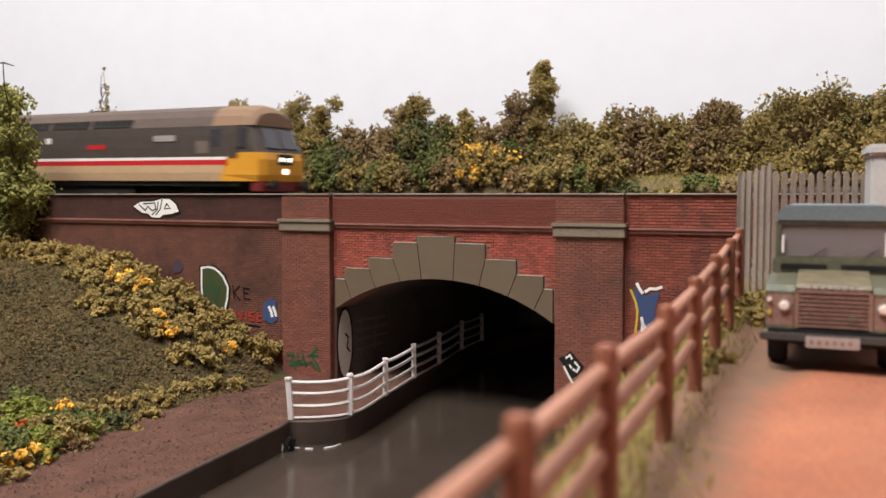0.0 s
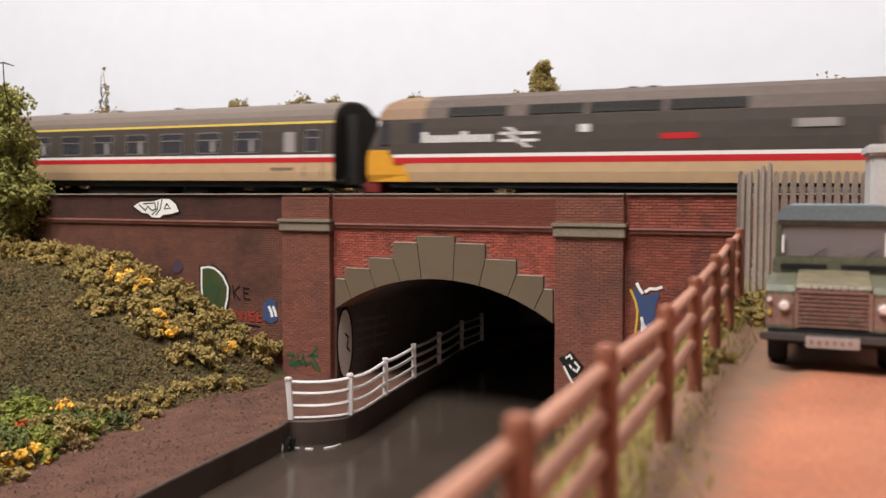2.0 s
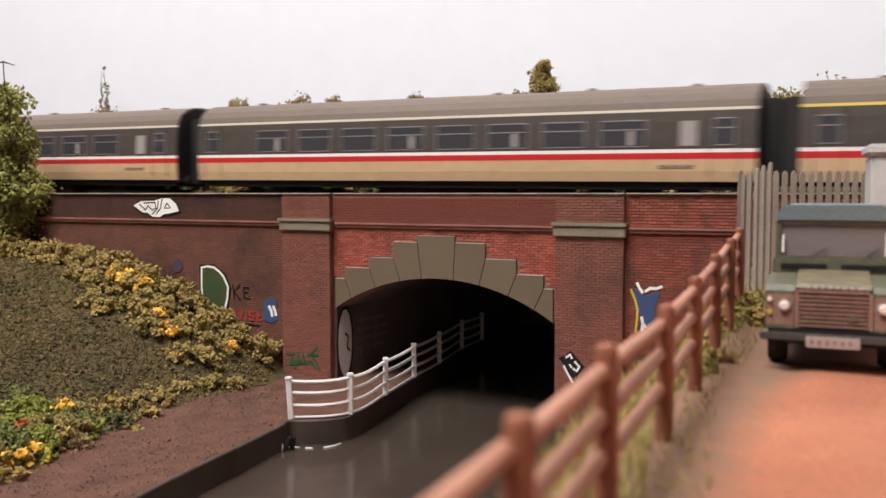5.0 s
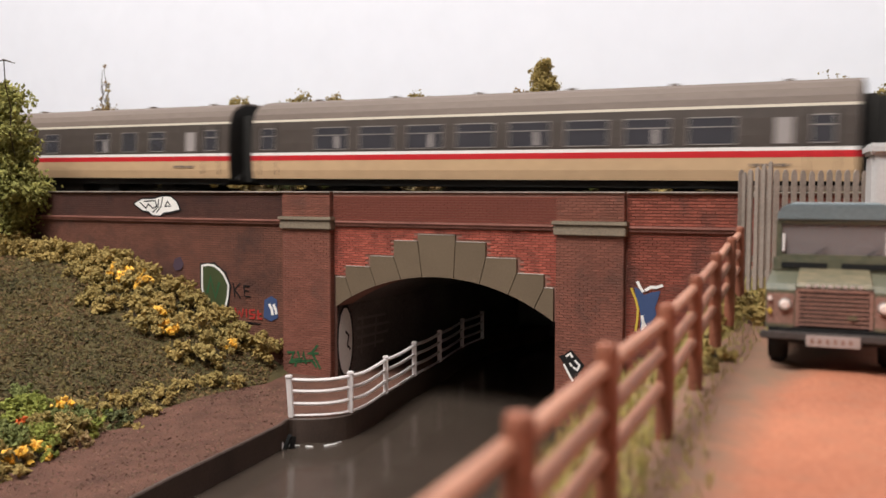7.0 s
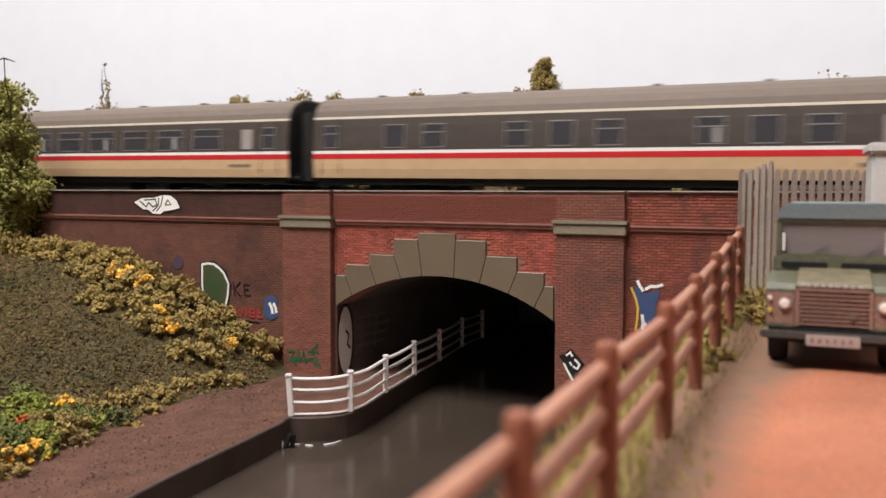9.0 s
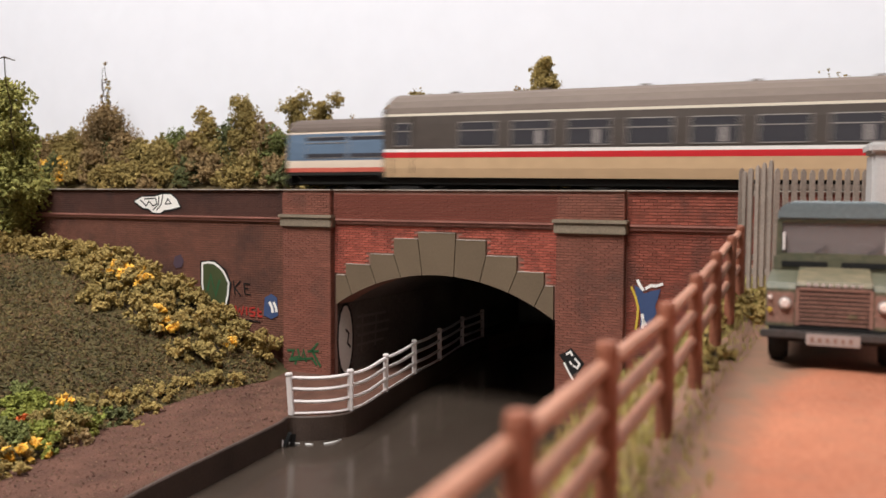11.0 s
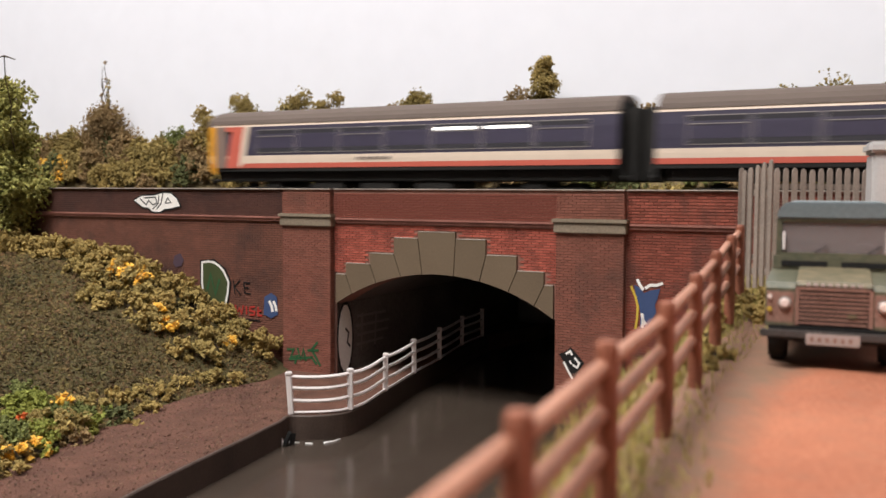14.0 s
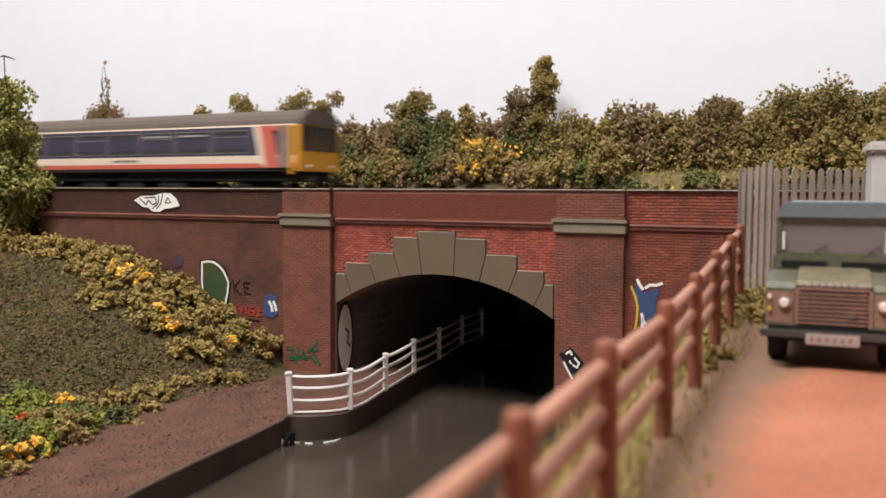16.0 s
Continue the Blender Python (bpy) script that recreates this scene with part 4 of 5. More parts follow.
mural("green sprayed scribble on a brick pier", [("line", g_green, [[(-73, 36.6), (-69.5, 37), (-71, 33.6), (-67.6, 34.4), (-69, 31)], [(-67.6, 37.6), (-66, 33), (-64.6, 37.4), (-63.4, 32.6)], [(-72, 32.6), (-60, 34.4)], [(-57.4, 41), (-60.4, 37.6), (-58.4, 34.6), (-56.2, 31.2)], [(-62.6, 37), (-57, 37.6)], [(-60.6, 34.6), (-58, 31.6)]], 1.0)], PIER)
mural("black and white tag on a brick pier", [("fill", g_black, [(46.6, 45.2), (48.8, 46.2), (51.0, 48), (53.6, 45.4), (56, 42.8), (53.8, 39.6), (52.4, 36.8), (50.4, 39.2), (48.6, 42.4)], 0), ("line", g_white, [[(49.2, 45.4), (50.8, 46.6), (51.6, 45.2)], [(52.4, 44.4), (54.2, 42.6), (53.4, 41.0), (51.8, 41.8)], [(48.4, 42.6), (50.2, 39.4), (51.8, 36.8)], [(50.6, 43.2), (51.4, 42.0)]], 0.75)], PIER)
mural("blue, white and yellow graffiti on brick", [("fill", g_blue, [(73.6, 71), (75.4, 70.2), (77.0, 68.4), (79.4, 69.4), (82.6, 70.2), (81.6, 66.4), (80.8, 64.2), (81.4, 62.1), (79.6, 58.6), (77.8, 56.1), (75.8, 56), (76, 61), (75.5, 63.9), (74.2, 67.6)], 0), ("line", g_white, [[(74.6, 73), (75.6, 71), (76.8, 69.4)], [(77.4, 70), (79.2, 71.2), (81.2, 71.2), (83.4, 72)], [(76.4, 61.4), (76.9, 58.8), (76.6, 56.4)], [(76.6, 59.6), (77.8, 57.6)]], 1.0), ("line", g_yellow, [[(72.5, 70.6), (74.2, 66.8), (75, 63.6), (74.8, 59.6), (74.3, 55.8)]], 0.8)])
INSIDE = WALL @ mm(AL + 0.05, 0, 0, 90)
mural("pale oval bubble graffiti inside the tunnel mouth", [("line", g_black, [[(6 + 5.6 * math.cos(a * 0.449), 42 + 14.6 * math.sin(a * 0.449)) for a in range(15)]], 1.2), ("fill", g_white, [(6 + 5.1 * math.cos(a * 0.449), 42 + 14.0 * math.sin(a * 0.449)) for a in range(14)], 0), ("line", g_black, [[(6, 46), (8.4, 44), (7.4, 40), (9.6, 38)]], 0.9), ("line", m_spray_dim, [[(15, 50), (38, 49.5)], [(14, 46), (41, 45.6)], [(15, 42), (40, 41.8)], [(14.5, 38), (36, 38)], [(18, 35), (19, 51)], [(29, 36), (30, 50)]], 1.1)], INSIDE)

# ---- parked off-road vehicle ----
c_green = mat("olive_car_paint", (0.165, 0.145, 0.095), 0.42, 0.25, 260, 0.1, col2=(0.065, 0.078, 0.052))
c_rust = mat("rusty_brown_paint", (0.29, 0.165, 0.128), 0.7, 0.3, 500, 0.2)
c_roof = mat("blue_grey_roof_paint", (0.17, 0.205, 0.215), 0.5, 0.12, 300, 0.1)
c_tan = mat("dusty_bonnet_paint", (0.25, 0.195, 0.12), 0.45, 0.35, 420, 0.15, col2=(0.075, 0.08, 0.05), fine=1.2)
c_chrome = mat("dull_steel", (0.30, 0.27, 0.25), 0.5, 0.2, 400, 0.1, metal=0.4)
c_bumper = mat("dark_bumper", (0.075, 0.065, 0.06), 0.55, 0.2, 400, 0.1)
c_lamp = mat("lamp_glass", (0.85, 0.72, 0.66), 0.2, 0.05, 300, 0.0, spec=0.6)
c_tyre = mat("tyre_rubber", (0.02, 0.019, 0.018), 0.9, 0.2, 700, 0.3)
c_plate = mat("dusty_plate", (0.42, 0.34, 0.31), 0.6, 0.1, 500, 0.1)
car = empty("off_road_vehicle", "dusty olive-green boxy off-road vehicle with blue-grey roof parked on the lane", "car", mm(66.2, 152.5, 73.5, -23.0))
G = -0.8  # height of the ground in the vehicle's own space


def cpart(name, material, parent=None, label="", *boxes, bev=0.25):
    bm = B()
    for q in boxes:
        box(bm, *q, bev)
    return part(name, bm, material, parent or car, label)


cpart("chassis", m_black, None, "", (-6, 6, 1, 45, 4, 6.5), (-9, 9, 34, 40, 3, 6))
bm = B(); prism(bm, [(0.5, 7), (0.5, 12.6), (1.2, 13.6), (16, 14.8), (16, 7)], -6.2, 6.2, "x"); part("engine_bay", bm, c_green, car)
bm = B(); prism(bm, [(-0.1, 13.4), (0.6, 14.2), (16.4, 15.6), (16.4, 15.0), (0.6, 13.4)], -6.0, 6.0, "x"); bmesh.ops.bevel(bm, geom=list(bm.edges), offset=0.15, segments=1, affect="EDGES"); part("bonnet", bm, c_tan, car, "dusty tan-green bonnet")
for s in (-1, 1):
    bm = B()
    x0, x1 = (6.1, 10.9) if s > 0 else (-10.9, -6.1)
    prism(bm, [(0, 6.2), (0, 12.9), (0.9, 13.9), (16.4, 14.9), (16.4, 6.2), (12.6, 6.2), (11.6, 9.4), (8.6, 10.6), (5.6, 10), (4, 7.6), (3.6, 6.2)], x0, x1, "x")
    wing = part("wing", bm, c_green, car)
    cpart("wing_front", c_rust, wing, "rust-brown wing front panel", (x0 + 0.2, x1 - 0.2, -0.25, 0.05, 6.6, 12.3), bev=0.08)
    bm = B(); cx = s * 7.75
    cyl(bm, (cx, -0.2, 10.4), (cx, -0.7, 10.4), 1.15, 1.05, 16); hl = part("headlight_rim", bm, c_chrome, car)
    bm = B(); cyl(bm, (cx, -0.6, 10.4), (cx, -0.95, 10.4), 0.95, 0.6, 16); part("headlight", bm, c_lamp, hl, "round frosted headlight")
    bm = B(); cyl(bm, (s * 10.2, -0.2, 11.4), (s * 10.2, -0.7, 11.4), 0.42, 0.36, 10); part("indicator", bm, c_lamp, car)
    bm = B(); cyl(bm, (s * 10.2, -0.2, 9.2), (s * 10.2, -0.7, 9.2), 0.42, 0.36, 10); part("side_lamp", bm, g_yellow, car)
    cpart("front_apron", c_tan, car, "", (x0 + 0.2, x1 - 0.2, -0.3, 0.2, 6.3, 7.1), bev=0.08)
    for y in (8.2, 38.5):
        bm = B(); cyl(bm, (s * 7.4, y, 4.0), (s * 10.6, y, 4.0), 4.8, None, 22); bmesh.ops.bevel(bm, geom=[e for e in bm.edges if abs(e.verts[0].co.x - e.verts[1].co.x) < 0.01], offset=0.5, segments=2, affect="EDGES")
        wh = part("wheel", bm, c_tyre, car, "black chunky tyre")
        bm = B(); cyl(bm, (s * 10.4, y, 4.0), (s * 10.8, y, 4.0), 2.4, 2.1, 14); part("rim", bm, c_rust, wh)
# grille of slats
cpart("grille_panel", m_black, None, "", (-6.1, 6.1, 0.1, 0.5, 6.8, 13.2), bev=0.05)
gr = cpart("grille", c_rust, None, "rust-brown slatted radiator grille", (-6.1, -5.5, -0.3, 0.15, 6.6, 13.2), (5.5, 6.1, -0.3, 0.15, 6.6, 13.2), (-6.1, 6.1, -0.3, 0.15, 12.7, 13.2), bev=0.06)
for i in range(8):
    cpart("slat", c_rust, gr, "", (-5.5, 5.5, -0.25, 0.12, 6.9 + i * 0.72, 7.25 + i * 0.72), bev=0.04)
cpart("badge", c_tan, None, "", (2.2, 3.6, -0.45, -0.2, 8.2, 8.9), bev=0.06)
for i in range(8):
    cpart("bonnet_letter_bar", c_plate, None, "", (-4.4 + i * 1.15, -3.7 + i * 1.15, -0.32, -0.05, 13.45, 13.95), bev=0.04)
cpart("bumper", c_bumper, None, "straight dark steel bumper", (-11.6, 11.6, -2.2, -0.9, 4.6, 5.9), bev=0.2)
cpart("under_tray", m_black, None, "", (-10.4, 10.4, -0.7, 0.3, 3.9, 6.5), bev=0.1)
pl_ = cpart("number_plate", c_plate, None, "dusty blurred number plate", (-4.2, 4.2, -2.6, -2.2, 3.7, 5.6), bev=0.08)
for i in range(6):
    cpart("plate_bar", c_rust, pl_, "", (-3.5 + i * 1.2, -3.0 + i * 1.2, -2.66, -2.58, 4.3, 5.0), bev=0.02)
# cab and hard top
cpart("body_tub", c_green, None, "", (-10.9, -10.1, 16.4, 47, 6, 14.8), (10.1, 10.9, 16.4, 47, 6, 14.8), (-10.8, 10.8, 46.2, 47, 5.5, 14.8), (-10.8, 10.8, 16.4, 17.2, 6.5, 15.4))
cpart("floor_pan", m_black, None, "", (-10, 10, 16.5, 46.5, 5.4, 6.2))
cpart("scuttle", c_green, None, "olive scuttle with two dark vent flaps", (-10.6, 10.6, 15.8, 17.0, 14.8, 17.6))
for s in (-1, 1):
    cpart("vent_flap", m_black, None, "", (s * 5.2 - 4.0, s * 5.2 + 4.0, 15.6, 15.85, 15.5, 16.6), bev=0.08)
frame_ = cpart("windscreen_frame", c_green, None, "", (-10.2, -9.2, 16.2, 17.2, 17.6, 24.4), (9.2, 10.2, 16.2, 17.2, 17.6, 24.4), (-10.2, 10.2, 16.2, 17.2, 17.4, 18.1), (-10.2, 10.2, 16.2, 17.2, 23.8, 24.6), bev=0.15)
cpart("windscreen", m_screen, frame_, "dusty tinted windscreen", (-9.2, 9.2, 16.6, 16.8, 18.1, 23.8), bev=0)
for x in (-3.4, 5.6):
    bm = B(); cyl(bm, (x, 16.1, 18.2), (x + 2.2, 16.3, 19.6), 0.14, 0.1, 5); part("wiper", bm, m_black, frame_)
# white bars painted as reflections at both edges of the windscreen
cpart("windscreen_glint", m_white, None, "", (8.5, 9.1, 16.0, 16.4, 18.2, 22.5), (-9.1, -8.6, 16.0, 16.4, 18.6, 22.0), bev=0.1)
bm = B(); prism(bm, [(-10.2, 24.4), (-9.9, 26.4), (-8.4, 27.6), (8.4, 27.6), (9.9, 26.4), (10.2, 24.4)], 15.9, 47); bmesh.ops.bevel(bm, geom=list(bm.edges), offset=0.35, segments=2, affect="EDGES"); part("roof", bm, c_roof, car, "faded blue-grey hard-top roof")
for s in (-1, 1):
    x0, x1 = sorted((s * 9.6, s * 10.2))
    cpart("side_panel", c_green, None, "", (x0, x1, 17.2, 19, 14.8, 24.5), (x0, x1, 28, 47, 14.8, 18), (x0, x1, 28, 30, 18, 24.5), (x0, x1, 44, 47, 18, 24.5), bev=0.1)
    cpart("side_window", m_pane, None, "", (x0 + 0.2, x1 - 0.2, 19, 28, 14.8, 24.4), (x0 + 0.2, x1 - 0.2, 30, 44, 18, 24.4), bev=0)
cpart("back_panel", c_green, None, "", (-10, 10, 46.2, 47, 14.8, 24.5))
for s in (-1, 1):
    cpart("seat", m_black, None, "", (s * 5 - 3, s * 5 + 3, 26, 28, 9, 20), (s * 5 - 3, s * 5 + 3, 20, 27, 9, 11.5), bev=0.5)
bm = B(); cyl(bm, (5, 19.6, 18.2), (5, 20, 18.6), 2.2, 2.2, 16); part("steering_wheel", bm, m_black, car)

# ---- trains ----
t_cream = mat("cream_coach_paint", (0.56, 0.375, 0.22), 0.45, 0.07, 60, 0.03)
t_red = mat("red_stripe_paint", (0.55, 0.025, 0.03), 0.4, 0.06, 60, 0.03)
t_white = mat("white_stripe_paint", (0.80, 0.75, 0.72), 0.4, 0.04, 60, 0.03)
t_grey = mat("dark_grey_coach_paint", (0.075, 0.06, 0.052), 0.4, 0.12, 60, 0.05)
t_roof = mat("grey_brown_roof", (0.165, 0.127, 0.105), 0.7, 0.12, 120, 0.1)
t_loco_roof = mat("sooty_loco_roof", (0.11, 0.08, 0.066), 0.7, 0.2, 120, 0.1)
t_yellow = mat("yellow_cab_paint", (0.72, 0.33, 0.035), 0.4, 0.05, 60, 0.03)
t_gold = mat("yellow_cant_stripe", (0.70, 0.50, 0.10), 0.4, 0.05, 60, 0.02)
t_blue = mat("dark_blue_unit_paint", (0.055, 0.048, 0.075), 0.4, 0.1, 60, 0.04)
t_sky = mat("light_blue_unit_paint", (0.12, 0.17, 0.24), 0.4, 0.1, 60, 0.04)
t_cream2 = mat("ivory_stripe_paint", (0.74, 0.60, 0.48), 0.45, 0.05, 60, 0.03)
t_roof2 = mat("brown_unit_roof", (0.12, 0.09, 0.075), 0.75, 0.12, 120, 0.1)
t_door = mat("grey_brown_door", (0.24, 0.17, 0.14), 0.5, 0.08, 60, 0.03)
t_pink = mat("faded_red_paint", (0.58, 0.13, 0.09), 0.5, 0.06, 60, 0.03)
t_tan = mat("tan_roof_dome", (0.24, 0.145, 0.085), 0.6, 0.08, 120, 0.05)
t_under = mat("underframe_black", (0.022, 0.02, 0.018), 0.8, 0.3, 400, 0.2)
t_curtain = mat("pale_interior_fitting", (0.33, 0.29, 0.275), 0.8, 0.1, 200, 0.05)
t_lamp_on = mat("lit_headlamp", (1.0, 0.9, 0.8), 0.3, 0.0, 60, 0, emit=2.5)
t_beam = mat("dull_red_beam", (0.16, 0.02, 0.018), 0.6, 0.2, 300, 0.1)
# glows in place of a reflection on the railcar windows; no lamp
t_glint = mat("glowing_window_glint", (1.0, 0.95, 0.9), 0.4, 0.0, 60, 0, emit=2.2)

BODY = [(17.6, 13.5), (18.3, 18), (18.5, 24), (18.4, 30), (18.0, 36), (17.4, 40.6)]
ROOFC = [(17.4, 40.6), (16.6, 43.2), (14.6, 46.0), (11.2, 48.2), (6.5, 49.6), (0, 50.2)]


def half_at(z, prof):
    for (a, b), (c, d) in zip(prof, prof[1:]):
        if b <= z <= d:
            return a + (c - a) * (z - b) / (d - b)
    return prof[-1][0]


def band(veh, name, z0, z1, x0, x1, material, label="", out=0.0, top=0.0, prof=BODY):
    """A slice of the body shell between two heights."""
    zs = [z0] + [p[1] for p in prof if z0 < p[1] < z1] + [z1]
    right = [(half_at(z, prof) + out, z) for z in zs]
    bm = B(); prism(bm, right + [(-y, z) for y, z in right[::-1]], x0, x1, "x")
    return part(name, bm, material, veh, label)


def roof_part(veh, x0, x1, material, z_from, z_top, label="", dome=0.0, name="roof"):
    bm = B()
    sc = (z_top - z_from) / 9.6
    pts = [(y, z_from + (z - 40.6) * sc) for y, z in ROOFC]
    out = pts + [(-y, z) for y, z in pts[-2::-1]]
    st = [(x0, 1.0)] if not dome else [(x0, 0.80), (x0 + dome * 0.3, 0.93), (x0 + dome, 1.0)]
    st += [(x1, 1.0)] if not dome else [(x1 - dome, 1.0), (x1 - dome * 0.3, 0.93), (x1, 0.80)]
    rings = [[bm.verts.new((x, y * (0.6 + 0.4 * k), z_from + (z - z_from) * k)) for y, z in out] for x, k in st]
    for a, b in zip(rings, rings[1:]):
        for i in range(len(out) - 1):
            bm.faces.new((a[i], a[i + 1], b[i + 1], b[i]))
        bm.faces.new((a[-1], a[0], b[0], b[-1]))
    bm.faces.new(rings[0]), bm.faces.new(rings[-1])
    return part(name, bm, material, veh, label)


def bogie(veh, x, wb=34.0, wr=6.0):
    bm = B(); box(bm, x - wb / 2 - 8, x + wb / 2 + 8, -13.4, -11.8, 5, 9.5, 0.5); box(bm, x - wb / 2 - 8, x + wb / 2 + 8, 11.8, 13.4, 5, 9.5, 0.5); box(bm, x - 5, x + 5, -13.6, 13.6, 4, 13.4, 0.4)
    for s in (-1, 1):
        for y in (-14.2, 12.6):
            box(bm, x + s * wb / 2 - 2.5, x + s * wb / 2 + 2.5, y, y + 1.6, 3.6, 8.6, 0.4)
    bg = part("bogie", bm, t_under, veh, "black bogie frame")
    for s in (-1, 1):
        bm = B()
        for y in (-8.8, 8.0):
            cyl(bm, (x + s * wb / 2, y, wr), (x + s * wb / 2, y + 0.8, wr), wr, None, 20)
        cyl(bm, (x + s * wb / 2, -9, wr), (x + s * wb / 2, 9, wr), 1.2, None, 8)
        part("wheelset", bm, t_under, bg)


def window(veh, x0, x1, z0, z1, prof=BODY, split=False, fitting=False, out=0.12):
    for s in (-1, 1):
        y0, y1 = half_at(z0, prof), half_at(z1, prof)
        bm = B()
        for a, b, c, d in ((x0 - 0.35, x1 + 0.35, z0 - 0.35, z0), (x0 - 0.35, x1 + 0.35, z1, z1 + 0.35), (x0 - 0.35, x0, z0, z1), (x1, x1 + 0.35, z0, z1)) + (((x0, x1, z1 - 3.4, z1 - 3.0),) if split else ()):
            yy = [half_at(z, prof) + out + 0.1 for z in (c, d)]
            prism(bm, [(s * (yy[0] - 0.3), c), (s * yy[0], c), (s * yy[1], d), (s * (yy[1] - 0.3), d)], a, b, "x")
        w = part("window", bm, c_chrome, veh)
        bm = B(); prism(bm, [(s * (y0 - 0.3), z0), (s * (y0 + out), z0), (s * (y1 + out), z1), (s * (y1 - 0.3), z1)], x0, x1, "x"); part("pane", bm, m_pane, w)
        if fitting:
            xm = x0 + (x1 - x0) * 0.62
            bm = B(); prism(bm, [(s * (y0 + out), z0 + 0.3), (s * (y0 + out + 0.05), z0 + 0.3), (s * (y0 + out + 0.0), z0 + 5.5), (s * (y0 + out - 0.06), z0 + 5.5)], xm, xm + 2.2, "x"); part("blind", bm, t_curtain, w)


def end_gangway(veh, x, s):
    bm = B(); box(bm, min(x, x + s * 6.6), max(x, x + s * 6.6), -9, 9, 12, 44, 0.8); part("gangway", bm, t_under, veh, "black corridor gangway")
    for y in (-13, 13):
        bm = B(); cyl(bm, (x, y, 14), (x + s * 3, y, 14), 1.0, 1.0, 10); cyl(bm, (x + s * 3, y, 14), (x + s * 3.4, y, 14), 2.4, 2.3, 12); part("buffer", bm, t_under, veh)


def coach(L, cant, seed, label, small=False, wide=16.5):
    rg = random.Random(seed)
    v = empty("railway_coach", label, "railway coach", None, "express train")
    band(v, "lower_side", 14.2, 22.3, -L, 0, t_cream, "cream lower bodyside")
    band(v, "red_stripe", 22.3, 24.6, -L, 0, t_red, "red waist stripe", 0.03)
    band(v, "white_stripe", 24.6, 25.9, -L, 0, t_white, "white waist stripe", 0.03)
    band(v, "upper_side", 25.9, 39.6, -L, 0, t_grey, "dark grey window band")
    band(v, "cant_stripe", 39.6, 40.6, -L, 0, cant, "thin stripe below the roof", 0.06)
    roof_part(v, -L, 0, t_roof, 40.6, 50.2, "grey-brown curved roof")
    for x in (-0.25, -L - 0.25):
        bm = B(); prism(bm, [(-17.6, 13), (17.6, 13), (18, 24), (17.2, 40), (14, 45.6), (6, 49), (-6, 49), (-14, 45.6), (-17.2, 40), (-18, 24)], x, x + 0.5, "x"); part("end_panel", bm, t_under, v, "black coach end")
    end_gangway(v, 0.2, 1), end_gangway(v, -L - 0.2, -1)
    bm = B(); box(bm, -L + 2, -2, -16, 16, 11.2, 14.2, 0.3); part("solebar", bm, t_under, v)
    bm = B(); box(bm, -L * 0.62, -L * 0.40, -14, 14, 5, 11.2, 0.6); box(bm, -L * 0.36, -L * 0.3, -14, 14, 6, 11.2, 0.6); part("equipment_box", bm, t_under, v)
    bogie(v, -44), bogie(v, -L + 44)
    # end doors, then the windows
    for x in (-14.5, -L + 5.5):
        window(v, x, x + 7, 27.4, 36.5, split=True)
        for s in (-1, 1):
            bm = B()
            for d in (-1.4, 8.4):
                box(bm, x + d - 0.12, x + d + 0.12, s * 18.4 - 0.14, s * 18.4 + 0.14, 16, 39)
            part("door_seam", bm, t_under, v)
    for s in (-1, 1):
        bm = B(); prism(bm, [(s * 18.0, 27), (s * 18.62, 27), (s * 18.3, 36), (s * 17.8, 36)], -26.5, -20.5, "x"); part("lavatory_window", bm, t_curtain, v, "frosted white lavatory window")
    n, x = (10 if small else 8), -36.0
    pitch = (L - 68) / n
    for i in range(n):
        w = 9.5 if small else wide
        if small and i in (3, 7):
            x -= pitch
            continue
        window(v, x - w - (pitch - w) / 2, x - (pitch - w) / 2, 27.2, 36.4, split=not small or i % 2 == 0, fitting=rg.random() < 0.5)
        x -= pitch
    for i in range(6):
        bm = B(); xx = -L * (i + 0.6) / 6.2; box(bm, xx - 1.6, xx + 1.6, -2, 2, 49.6, 51.0, 0.4); part("roof_vent", bm, t_roof, v)
    for s in (-1, 1):
        bm = B()
        for j in range(3):
            box(bm, -34 + j * 4.4, -30.6 + j * 4.4, s * 18.55 - 0.1, s * 18.55 + 0.1, 19.2, 20.2)
        part("lettering_bar", bm, t_roof, v)
    return v


